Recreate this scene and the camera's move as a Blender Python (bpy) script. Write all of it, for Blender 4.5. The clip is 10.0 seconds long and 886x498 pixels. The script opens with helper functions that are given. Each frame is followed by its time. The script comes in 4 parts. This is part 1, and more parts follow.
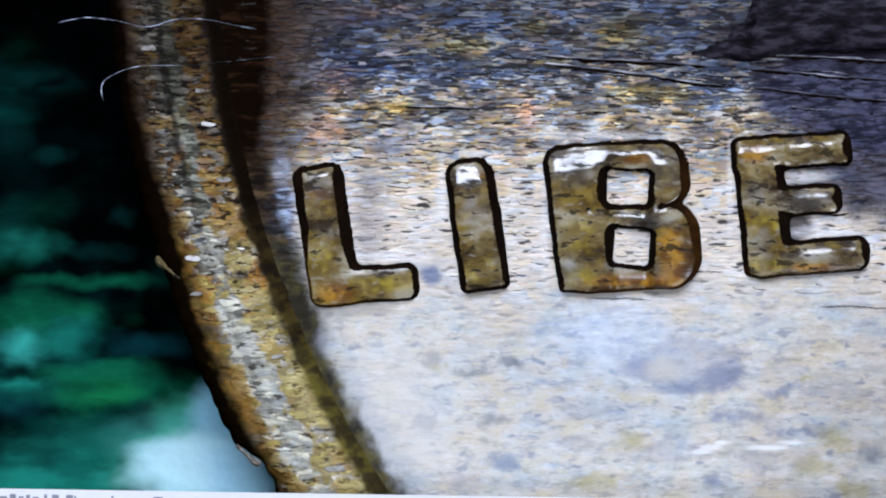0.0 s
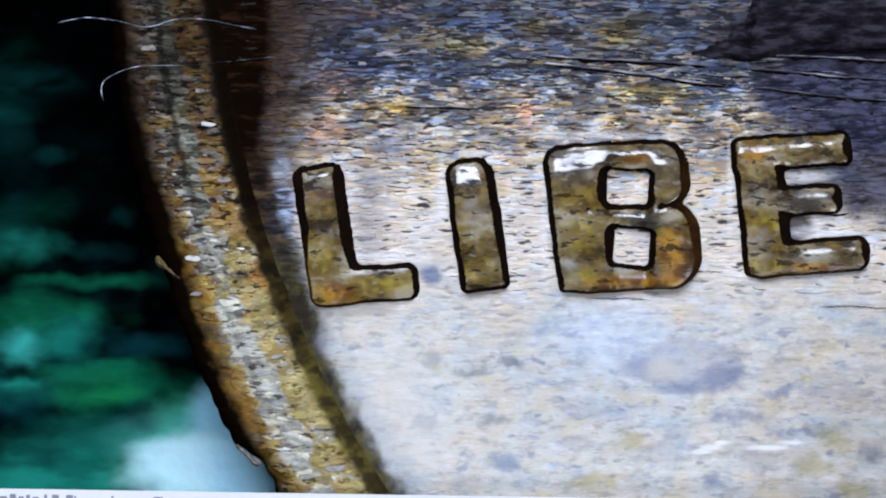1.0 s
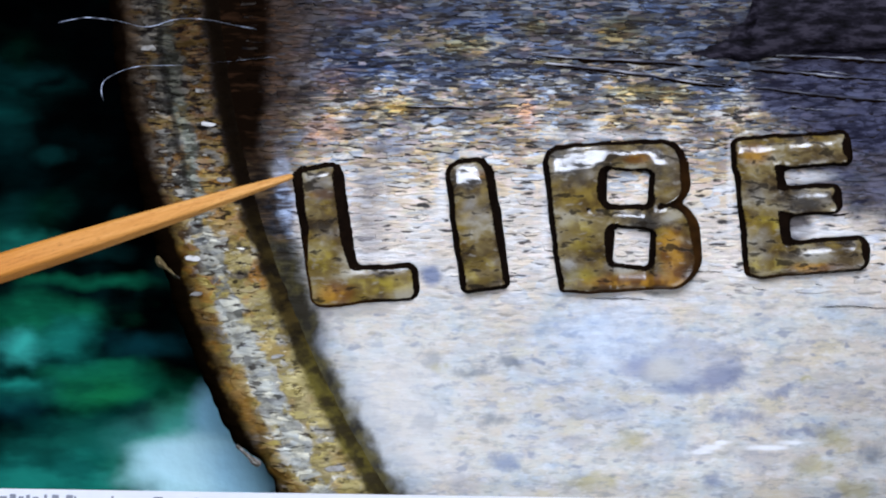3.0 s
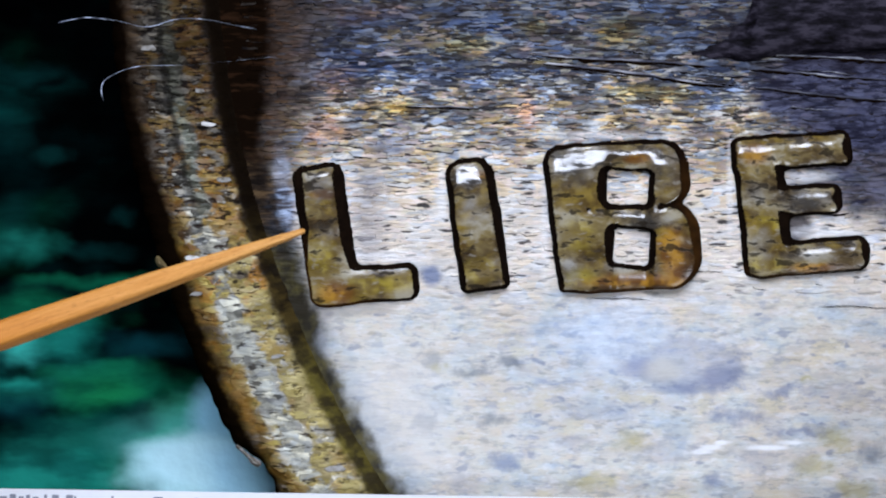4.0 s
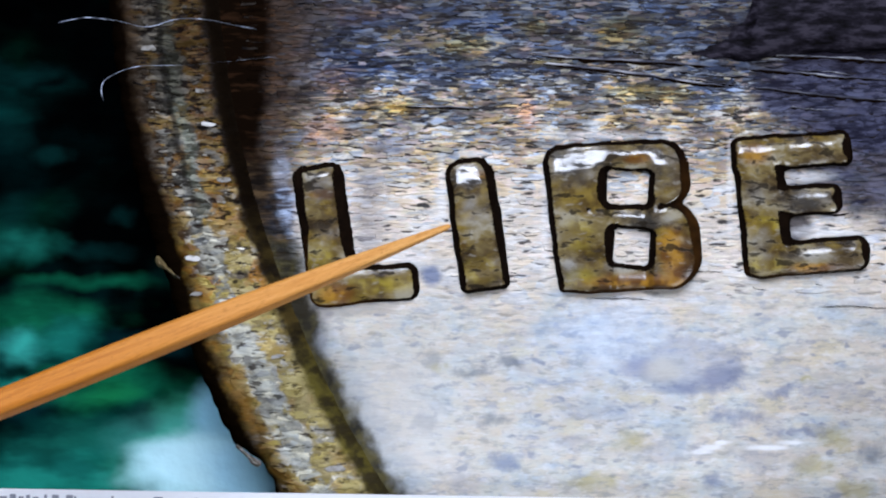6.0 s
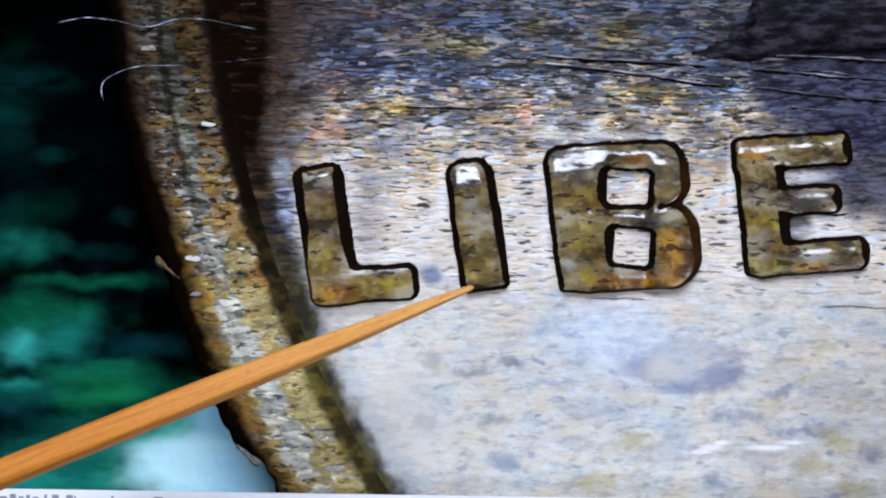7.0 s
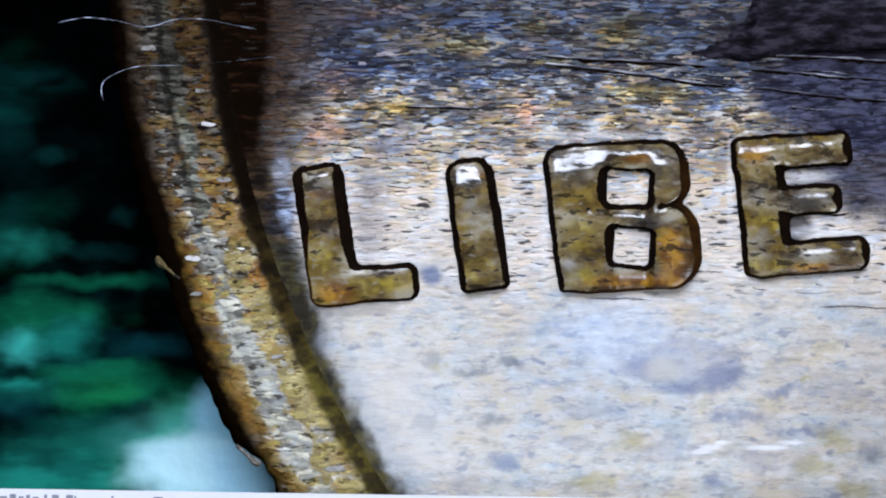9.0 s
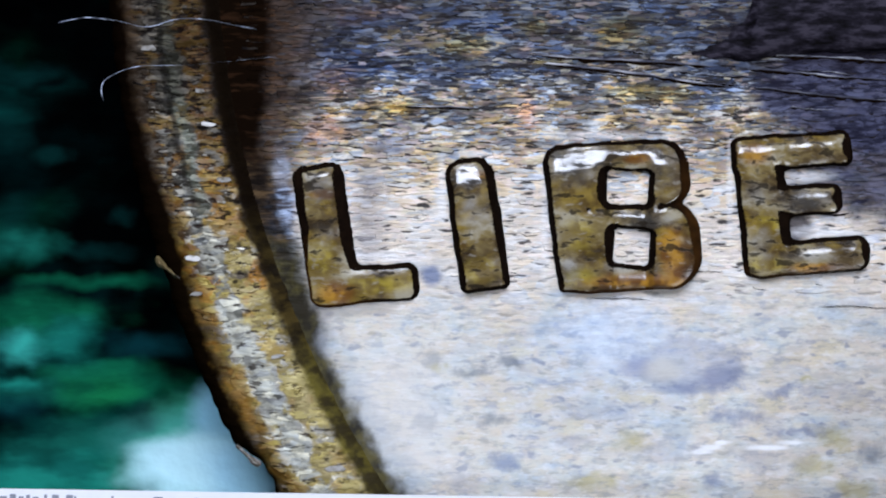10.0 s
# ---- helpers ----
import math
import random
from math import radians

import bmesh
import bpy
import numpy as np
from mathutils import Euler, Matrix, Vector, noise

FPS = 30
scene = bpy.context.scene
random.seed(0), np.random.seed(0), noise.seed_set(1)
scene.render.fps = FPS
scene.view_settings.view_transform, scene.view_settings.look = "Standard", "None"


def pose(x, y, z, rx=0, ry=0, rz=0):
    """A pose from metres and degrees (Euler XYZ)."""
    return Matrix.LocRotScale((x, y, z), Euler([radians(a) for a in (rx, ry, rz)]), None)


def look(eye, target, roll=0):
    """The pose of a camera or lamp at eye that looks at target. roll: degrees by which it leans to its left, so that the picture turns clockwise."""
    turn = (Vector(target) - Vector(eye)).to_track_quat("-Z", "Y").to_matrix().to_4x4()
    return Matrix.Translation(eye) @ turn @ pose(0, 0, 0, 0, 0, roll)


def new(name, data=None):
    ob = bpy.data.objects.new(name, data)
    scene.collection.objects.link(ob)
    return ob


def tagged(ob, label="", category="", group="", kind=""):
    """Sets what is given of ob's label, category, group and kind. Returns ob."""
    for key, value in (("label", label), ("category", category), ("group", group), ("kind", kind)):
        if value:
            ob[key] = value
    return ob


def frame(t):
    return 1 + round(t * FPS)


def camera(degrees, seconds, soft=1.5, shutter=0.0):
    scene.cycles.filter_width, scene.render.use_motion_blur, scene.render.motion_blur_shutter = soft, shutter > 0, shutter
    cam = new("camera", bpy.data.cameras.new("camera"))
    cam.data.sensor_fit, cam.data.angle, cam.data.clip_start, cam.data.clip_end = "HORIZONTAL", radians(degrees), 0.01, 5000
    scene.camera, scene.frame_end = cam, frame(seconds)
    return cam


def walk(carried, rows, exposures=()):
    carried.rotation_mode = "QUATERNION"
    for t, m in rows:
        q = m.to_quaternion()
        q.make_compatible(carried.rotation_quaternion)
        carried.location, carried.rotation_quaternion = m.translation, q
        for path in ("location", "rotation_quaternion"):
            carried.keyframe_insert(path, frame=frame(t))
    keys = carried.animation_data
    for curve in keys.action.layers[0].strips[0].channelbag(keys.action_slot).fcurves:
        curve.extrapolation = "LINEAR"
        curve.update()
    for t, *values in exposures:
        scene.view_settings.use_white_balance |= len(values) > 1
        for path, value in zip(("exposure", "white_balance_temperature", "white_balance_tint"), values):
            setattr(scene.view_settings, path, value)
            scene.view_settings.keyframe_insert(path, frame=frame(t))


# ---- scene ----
cam = camera(20.28, 10.0, 2.1, 0.35)

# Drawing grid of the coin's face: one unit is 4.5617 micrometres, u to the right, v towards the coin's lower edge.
UNIT = 4.5617e-6
EYE = 0.020
CENTRE_U, CENTRE_V = 2280, -165
THICK = 308


def at(u, v, z=0.0):
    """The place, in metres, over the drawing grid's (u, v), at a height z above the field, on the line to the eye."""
    k = (EYE - z) / EYE
    return Vector(((u - 784) * UNIT * k, (441 - v) * UNIT * k, z))


CENTRE = at(CENTRE_U, CENTRE_V)

walk(cam, [(0.0, pose(0, 0, EYE)), (10.0, pose(0, 0, EYE))])

# ---- light ----
world = bpy.data.worlds.new("room_light")
scene.world = world
world.use_nodes = True
world.node_tree.nodes["Background"].inputs[0].default_value = (0.75, 0.85, 1.0, 1)
world.node_tree.nodes["Background"].inputs[1].default_value = 0.05


def area_lamp(name, eye, target, size, power, colour):
    data = bpy.data.lights.new(name, "AREA")
    data.shape, data.size, data.energy, data.color = "DISK", size, power, colour
    ob = new(name, data)
    ob.matrix_world = look(eye, target)
    return ob


area_lamp("bench_lamp", (-0.010, 0.061, 0.086), (0, 0, 0), 0.056, 0.143, (0.748, 0.826, 1.02))
# added fill from the lower right, with no known source
area_lamp("fill_lamp", (0.050, -0.052, 0.085), (0, 0, 0), 0.040, 0.049, (0.79, 0.852, 1.0))


# ---- materials ----
class Nodes:
    """A short way to write node materials."""

    def __init__(self, name):
        self.mat = bpy.data.materials.new(name)
        self.mat.use_nodes = True
        self.tree = self.mat.node_tree
        self.bsdf = self.tree.nodes["Principled BSDF"]

    def link(self, value, socket):
        if isinstance(value, bpy.types.NodeSocket):
            self.tree.links.new(value, socket)
        elif isinstance(value, (tuple, list)) and len(value) == 3 and socket.type == "RGBA":
            socket.default_value = (*value, 1)
        else:
            socket.default_value = value

    def math(self, op, a, b=0.0, clamp=False):
        n = self.tree.nodes.new("ShaderNodeMath")
        n.operation, n.use_clamp = op, clamp
        self.link(a, n.inputs[0]), self.link(b, n.inputs[1])
        return n.outputs[0]

    def vec(self, op, a, b, c=(0, 0, 0)):
        n = self.tree.nodes.new("ShaderNodeVectorMath")
        n.operation = op
        self.link(a, n.inputs[0])
        if op != "LENGTH":
            self.link(b, n.inputs[1])
        if op == "MULTIPLY_ADD":
            self.link(c, n.inputs[2])
        return n.outputs["Value" if op == "LENGTH" else "Vector"]

    def noise(self, v, scale, detail=2.0, rough=0.5, warp=0.0, colour=False):
        n = self.tree.nodes.new("ShaderNodeTexNoise")
        self.link(v, n.inputs["Vector"])
        n.inputs["Scale"].default_value, n.inputs["Detail"].default_value = scale, detail
        n.inputs["Roughness"].default_value, n.inputs["Distortion"].default_value = rough, warp
        return n.outputs["Color" if colour else "Fac"]

    def cells(self, v, scale, colour=True):
        n = self.tree.nodes.new("ShaderNodeTexVoronoi")
        self.link(v, n.inputs["Vector"])
        n.inputs["Scale"].default_value = scale
        return n.outputs["Color" if colour else "Distance"]

    def span(self, x, lo, hi, a=0.0, b=1.0):
        n = self.tree.nodes.new("ShaderNodeMapRange")
        n.interpolation_type = "SMOOTHSTEP"
        for k, value in enumerate((x, lo, hi, a, b)):
            self.link(value, n.inputs[k])
        return n.outputs[0]

    def mix(self, fac, a, b, blend="MIX"):
        n = self.tree.nodes.new("ShaderNodeMix")
        n.data_type, n.blend_type = "RGBA", blend
        self.link(fac, n.inputs[0]), self.link(a, n.inputs[6]), self.link(b, n.inputs[7])
        return n.outputs[2]

    def ramp(self, x, stops):
        n = self.tree.nodes.new("ShaderNodeValToRGB")
        e = n.color_ramp.elements
        while len(e) < len(stops):
            e.new(0.5)
        for k, (p, c) in enumerate(stops):
            e[k].position, e[k].color = p, (*c, 1)
        self.link(x, n.inputs[0])
        return n.outputs[0]

    def axes(self, v):
        n = self.tree.nodes.new("ShaderNodeSeparateXYZ")
        self.link(v, n.inputs[0])
        return n.outputs

    def grid(self):
        """The drawing grid's coordinates of a place on the coin."""
        n = self.tree.nodes.new("ShaderNodeNewGeometry")
        return self.vec("MULTIPLY_ADD", n.outputs["Position"], (1 / UNIT, -1 / UNIT, 1 / UNIT), (784, 441, 0))

    def islands(self):
        """Three random numbers for each loose flake of a mesh."""
        a = self.tree.nodes.new("ShaderNodeNewGeometry").outputs["Random Per Island"]
        a = self.math("FRACT", self.math("ADD", a, self.tree.nodes.new("ShaderNodeObjectInfo").outputs["Random"]))
        return a, self.math("FRACT", self.math("MULTIPLY", a, 37.7)), self.math("FRACT", self.math("MULTIPLY", a, 91.3))

    def local(self):
        return self.tree.nodes.new("ShaderNodeTexCoord").outputs["Object"]

    def bump(self, height, strength, distance):
        n = self.tree.nodes.new("ShaderNodeBump")
        n.inputs["Strength"].default_value, n.inputs["Distance"].default_value = strength, distance
        self.link(height, n.inputs["Height"])
        self.link(n.outputs[0], self.bsdf.inputs["Normal"])

    def done(self, colour, rough, metal, specular=0.5):
        self.link(colour, self.bsdf.inputs["Base Color"]), self.link(rough, self.bsdf.inputs["Roughness"])
        self.link(metal, self.bsdf.inputs["Metallic"]), self.link(specular, self.bsdf.inputs["Specular IOR Level"])
        return self.mat

    def spot(self, colour, v, u0, v0, ru, rv, tint, strength, edge=0.45, rag=0.5):
        """A stain with a ragged edge over the colour."""
        d = self.vec("LENGTH", self.vec("MULTIPLY_ADD", v, (1 / ru, 1 / rv, 0), (-u0 / ru, -v0 / rv, 0)), 0)
        d = self.math("ADD", d, self.math("MULTIPLY", self.math("SUBTRACT", self.rag, 0.5), rag * 2))
        return self.mix(self.span(d, 1 + edge, 1 - edge, 0, strength), colour, tint)

    def stains(self, colour, v, tint, strength, places, edge=0.6, rag=0.9):
        """Stains of one tint; places: u, v and the two half widths of each."""
        for u0, v0, ru, rv in places:
            colour = self.spot(colour, v, u0, v0, ru, rv, tint, strength, edge, rag)
        return colour


def radius_of(n, v):
    return n.vec("LENGTH", n.vec("MULTIPLY", n.vec("ADD", v, (-CENTRE_U, -CENTRE_V, 0)), (1, 1, 0)), 0)


def field_material(flakes=False):
    n = Nodes("flaked_toned_bronze" if flakes else "worn_toned_bronze")
    v = n.grid()
    x, y, _ = n.axes(v)
    n.rag = n.math("ADD", n.math("MULTIPLY", n.noise(v, 0.018, 3), 0.7), n.math("MULTIPLY", n.noise(v, 0.06, 2), 0.3))
    wide = n.noise(v, 0.006, 3)
    # slate over the upper part, pale metal below
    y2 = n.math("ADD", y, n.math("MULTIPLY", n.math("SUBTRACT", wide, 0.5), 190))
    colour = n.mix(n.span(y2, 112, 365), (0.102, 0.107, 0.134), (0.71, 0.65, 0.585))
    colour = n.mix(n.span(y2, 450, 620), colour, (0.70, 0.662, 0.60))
    # patches of cool and warm tarnish, drawn out sideways by wear
    bent = n.vec("MULTIPLY_ADD", n.noise(v, 0.05, 2, colour=True), (14, 6, 0), v)
    flat = n.vec("MULTIPLY", bent, (0.33, 1, 1))
    l1 = n.span(n.noise(flat, 0.11, 3, 0.6), 0.34, 0.66)
    l2 = n.span(n.noise(n.vec("MULTIPLY", v, (0.55, 1, 1)), 0.022, 2, 0.55), 0.34, 0.66)
    c1, c2, c3 = n.islands() if flakes else n.axes(n.cells(flat, 0.075))
    lift = n.math("ADD", n.math("MULTIPLY", l1, 0.30), n.math("ADD", n.math("MULTIPLY", l2, 0.30), n.math("MULTIPLY", c1, 0.40)))
    hue = n.noise(n.vec("ADD", n.vec("MULTIPLY", v, (0.6, 1, 1)), (55, 5, 0)), 0.020, 3, 0.6)
    fleck = n.noise(n.vec("ADD", flat, (13, 77, 0)), 0.09, 2, 0.5)
    h = n.math("ADD", n.math("ADD", n.math("MULTIPLY", hue, 0.38), n.math("MULTIPLY", fleck, 0.26)), n.math("ADD", n.math("MULTIPLY", c2, 0.36), n.span(y2, 110, 230, -0.035, 0.055)))
    tint = n.ramp(h, ((0.32, (0.56, 0.72, 1.0)), (0.42, (0.82, 0.92, 1.0)), (0.49, (1.0, 0.99, 0.94)), (0.55, (1.0, 0.92, 0.62)), (0.61, (1.0, 0.80, 0.72)), (0.68, (1.0, 0.76, 0.38))))
    colour = n.mix(n.math("MULTIPLY", n.span(y2, 260, 410, 1.0, 0.28), n.span(y2, 460, 620, 1.0, 0.5)), colour, n.mix(1.0, colour, tint, "MULTIPLY"))
    pale = n.math("MULTIPLY", n.span(lift, 0.44, 0.82), n.span(y2, 60, 240, 0.10, 0.86))
    pale = n.math("MULTIPLY", pale, n.span(y2, 420, 600, 1.0, 0.08))
    colour = n.mix(pale, colour, n.mix(n.span(y2, 220, 360, 0.9, 0.4), (0.82, 0.77, 0.73), n.mix(1.0, (0.86, 0.80, 0.74), tint, "MULTIPLY")))
    shade = n.math("MULTIPLY", n.span(lift, 0.50, 0.14), n.span(y2, 180, 380, 0.62, 0.34))
    colour = n.mix(shade, colour, n.mix(n.span(y2, 260, 400), (0.030, 0.030, 0.042), (0.40, 0.39, 0.40)))
    colour = n.mix(n.span(y2, 215, 110, 0, 1), colour, n.mix(1.0, colour, n.ramp(n.math("ADD", n.math("MULTIPLY", c1, 0.75), n.math("MULTIPLY", fleck, 0.25)), ((0.12, (0.42, 0.42, 0.46)), (0.50, (0.95, 0.95, 0.95)), (0.85, (1.55, 1.55, 1.52)))), "MULTIPLY"))
    # the smooth lower part: soft clouds, a faint cool and warm veil, few specks
    low = n.span(y2, 440, 580)
    cloud = n.noise(n.vec("MULTIPLY", bent, (0.45, 1, 1)), 0.055, 4, 0.65)
    colour = n.mix(n.math("MULTIPLY", low, n.span(cloud, 0.48, 0.34, 0, 0.75)), colour, n.mix(c2, (0.40, 0.42, 0.50), (0.48, 0.46, 0.42)))
    colour = n.mix(n.math("MULTIPLY", low, n.span(cloud, 0.52, 0.68, 0, 0.7)), colour, (0.77, 0.75, 0.74))
    soft = n.noise(n.vec("ADD", n.vec("MULTIPLY", v, (0.7, 1, 1)), (9, 400, 0)), 0.015, 4, 0.6)
    veil = n.ramp(soft, ((0.35, (0.78, 0.89, 1.0)), (0.45, (0.96, 1.0, 1.0)), (0.55, (1.0, 0.97, 0.94)), (0.65, (1.0, 0.95, 0.79))))
    colour = n.mix(n.math("MULTIPLY", low, 0.9), colour, n.mix(1.0, colour, veil, "MULTIPLY"))
    speck = n.noise(n.vec("ADD", n.vec("MULTIPLY", v, (0.5, 1, 1)), (200, 20, 0)), 0.042, 2, 0.5)
    small = n.noise(n.vec("ADD", n.vec("MULTIPLY", v, (0.35, 1, 1)), (20, 720, 0)), 0.085, 2, 0.6)
    colour = n.mix(n.math("MULTIPLY", low, n.span(small, 0.43, 0.34, 0, 0.48)), colour, n.mix(c3, (0.32, 0.33, 0.38), (0.40, 0.37, 0.28)))
    colour = n.mix(n.math("MULTIPLY", low, n.span(small, 0.57, 0.68, 0, 0.5)), colour, (0.82, 0.80, 0.78))
    colour = n.mix(n.math("MULTIPLY", low, n.span(speck, 0.37, 0.29, 0, 0.75)), colour, (0.28, 0.30, 0.36))
    # short dark dashes
    dash = n.vec("MULTIPLY", bent, (0.20, 1, 1))
    s1 = n.noise(dash, 0.135, 2, 0.5, 0.2)
    s2 = n.noise(n.vec("ADD", dash, (37, 91, 5)), 0.085, 2.5, 0.6, 0.3)
    fade = n.span(y2, 430, 560, 1.0, 0.12)
    sparse = n.math("ADD", s1, n.span(y2, 140, 330, -0.026, 0.014))
    dark = n.math("MULTIPLY", n.span(sparse, 0.43, 0.35), n.math("MULTIPLY", fade, 0.92))
    colour = n.mix(dark, colour, (0.020, 0.017, 0.018))
    # brown shade of the rim, painted along the field's edge
    r = n.math("ADD", radius_of(n, v), n.math("MULTIPLY", n.math("SUBTRACT", n.rag, 0.5), 50))
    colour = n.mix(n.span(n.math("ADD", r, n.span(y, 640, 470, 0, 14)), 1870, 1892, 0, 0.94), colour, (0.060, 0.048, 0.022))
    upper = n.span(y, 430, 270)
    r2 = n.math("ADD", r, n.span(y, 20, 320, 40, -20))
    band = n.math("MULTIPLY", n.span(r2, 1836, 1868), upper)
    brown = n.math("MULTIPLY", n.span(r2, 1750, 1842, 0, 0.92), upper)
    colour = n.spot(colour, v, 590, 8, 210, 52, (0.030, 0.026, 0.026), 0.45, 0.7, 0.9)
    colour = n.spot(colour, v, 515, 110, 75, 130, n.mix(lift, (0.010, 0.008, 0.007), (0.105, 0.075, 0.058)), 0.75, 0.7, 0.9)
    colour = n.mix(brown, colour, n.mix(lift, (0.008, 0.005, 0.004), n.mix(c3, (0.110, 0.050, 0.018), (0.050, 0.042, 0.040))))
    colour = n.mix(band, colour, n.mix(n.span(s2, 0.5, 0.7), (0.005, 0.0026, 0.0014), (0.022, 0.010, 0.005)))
    # darker violet round the relief
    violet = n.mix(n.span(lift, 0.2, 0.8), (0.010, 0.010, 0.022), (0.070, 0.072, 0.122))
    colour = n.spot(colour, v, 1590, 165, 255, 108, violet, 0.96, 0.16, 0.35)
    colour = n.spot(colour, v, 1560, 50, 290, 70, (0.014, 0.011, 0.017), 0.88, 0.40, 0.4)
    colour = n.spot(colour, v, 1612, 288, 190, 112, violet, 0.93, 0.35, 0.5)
    # cool grey blue film between the rim and the first letter, and below the letters
    colour = n.spot(colour, v, 500, 400, 24, 105, n.mix(n.span(lift, 0.30, 0.72), (0.018, 0.022, 0.045), (0.34, 0.43, 0.60)), 0.85, 0.45, 0.8)
    colour = n.spot(colour, v, 1080, 650, 190, 120, n.mix(1.0, colour, (0.80, 0.88, 1.0), "MULTIPLY"), 0.7, 0.7, 1.2)
    colour = n.spot(colour, v, 1080, 600, 90, 60, n.mix(n.span(cloud, 0.3, 0.7), (0.46, 0.55, 0.70), (0.74, 0.82, 0.92)), 0.6, 0.7, 1.2)
    # shadow between the rim and the L, painted as dark spots
    colour = n.spot(colour, v, 516, 500, 34, 90, n.mix(l1, (0.035, 0.034, 0.028), (0.17, 0.17, 0.16)), 0.9, 0.45, 0.9)
    colour = n.spot(colour, v, 560, 600, 24, 60, (0.24, 0.25, 0.28), 0.6, 0.6, 0.9)
    # the water ring: a ragged tide mark, darker along its lower edge
    bare = colour
    colour = n.spot(colour, v, 1222, 648, 90, 46, n.mix(n.span(cloud, 0.3, 0.7), (0.17, 0.20, 0.30), (0.32, 0.36, 0.48)), 0.72, 0.28, 0.6)
    colour = n.spot(colour, v, 1214, 640, 74, 36, n.mix(0.35, bare, (0.40, 0.43, 0.54)), 0.92, 0.35, 0.8)
    colour = n.spot(colour, v, 1272, 668, 34, 20, (0.23, 0.25, 0.35), 0.65, 0.5, 0.6)
    colour = n.spot(colour, v, 1218, 690, 66, 8, (0.26, 0.29, 0.39), 0.6, 0.6, 0.6)
    colour = n.spot(colour, v, 1128, 650, 28, 16, (0.27, 0.29, 0.42), 0.6, 0.6, 0.6)
    colour = n.spot(colour, v, 1172, 655, 32, 22, (0.62, 0.58, 0.50), 0.7, 0.6, 0.4)
    bowed = n.vec("MULTIPLY_ADD", n.noise(v, 0.035, 3, 0.6, colour=True), (60, 36, 0), n.vec("ADD", v, (-30, -18, 0)))
    # grey and blue grey pits
    colour = n.stains(colour, bowed, (0.20, 0.22, 0.24), 0.68, ((764, 636, 15, 15), (752, 748, 20, 15), (876, 742, 26, 10), (900, 640, 20, 7), (835, 660, 30, 8), (1545, 800, 26, 16)), 0.8, 1.6)
    colour = n.stains(colour, bowed, (0.20, 0.24, 0.36), 0.65, ((892, 818, 22, 11), (935, 805, 12, 6), (1300, 738, 40, 12), (1390, 695, 36, 7), (1265, 850, 14, 10), (1420, 765, 40, 9)), 0.8, 1.6)
    # dark specks between the letters and the slate part
    colour = n.stains(colour, bowed, (0.13, 0.13, 0.17), 0.56, ((690, 262, 40, 18), (880, 255, 30, 14), (1235, 238, 22, 12), (1395, 312, 16, 22), (1150, 232, 18, 7), (1405, 420, 20, 12)), 0.8, 1.6)
    # ochre and olive stains
    colour = n.stains(colour, bowed, (0.44, 0.38, 0.12), 0.54, ((776, 650, 10, 9), (1120, 785, 30, 15), (1478, 778, 26, 15), (1040, 850, 34, 12), (1505, 866, 30, 14), (1425, 675, 10, 5), (1440, 825, 30, 16)), 0.8, 1.6)
    colour = n.stains(colour, bowed, n.mix(1.0, colour, (1.55, 1.25, 0.48), "MULTIPLY"), 0.75, ((1100, 62, 40, 26), (810, 82, 44, 22), (945, 45, 26, 18), (1150, 165, 70, 12), (700, 190, 60, 10), (970, 110, 34, 6)), 0.8, 1.6)
    # rusty and pink patches
    colour = n.stains(colour, bowed, n.mix(1.0, colour, (1.5, 1.04, 0.88), "MULTIPLY"), 0.75, ((655, 24, 60, 14), (592, 150, 26, 22), (612, 40, 18, 7), (570, 230, 34, 22), (930, 88, 16, 10), (930, 200, 14, 30)), 0.8, 1.6)
    # slate blue patches
    colour = n.stains(colour, bowed, n.mix(1.0, colour, (0.90, 1.05, 1.36), "MULTIPLY"), 0.75, ((640, 105, 110, 30), (790, 140, 80, 18), (615, 45, 50, 12), (705, 240, 40, 20), (1265, 172, 50, 18), (850, 45, 60, 12)), 0.8, 1.6)
    # faint grey clouds low on the field
    colour = n.stains(colour, bowed, (0.40, 0.41, 0.46), 0.41, ((1160, 800, 60, 22), (1350, 815, 60, 20), (1060, 730, 50, 16), (1500, 700, 30, 20), (1010, 780, 24, 8), (820, 860, 30, 20)), 0.8, 1.6)
    # dimming towards the lower right, painted into the field
    colour = n.spot(colour, v, 1620, 780, 270, 240, n.mix(1.0, colour, (0.66, 0.64, 0.64), "MULTIPLY"), 0.75, 0.7, 0.9)
    # painted shadow beside the E's stem, a blue spot, painted halo by the L
    for u0, v0, ru, rv, tint2, k in ((1410, 398, 26, 34, (0.045, 0.040, 0.045), 0.9), (764, 488, 20, 15, (0.15, 0.19, 0.31), 0.85), (500, 304, 16, 26, (0.70, 0.74, 0.86), 0.25)):
        colour = n.spot(colour, v, u0, v0, ru, rv, tint2, k, 0.5, 0.9)
    colour = n.spot(colour, v, 690, 750, 110, 130, n.mix(cloud, (0.66, 0.64, 0.61), (0.84, 0.81, 0.76)), 0.55, 0.7, 1.2)
    # soft shadow right of the L and below its foot, painted grey
    colour = n.spot(colour, v, 652, 365, 26, 95, n.mix(lift, (0.16, 0.14, 0.14), (0.52, 0.48, 0.47)), 0.7, 0.7, 0.9)
    colour = n.spot(colour, v, 612, 548, 80, 14, (0.33, 0.29, 0.25), 0.6, 0.6, 0.9)
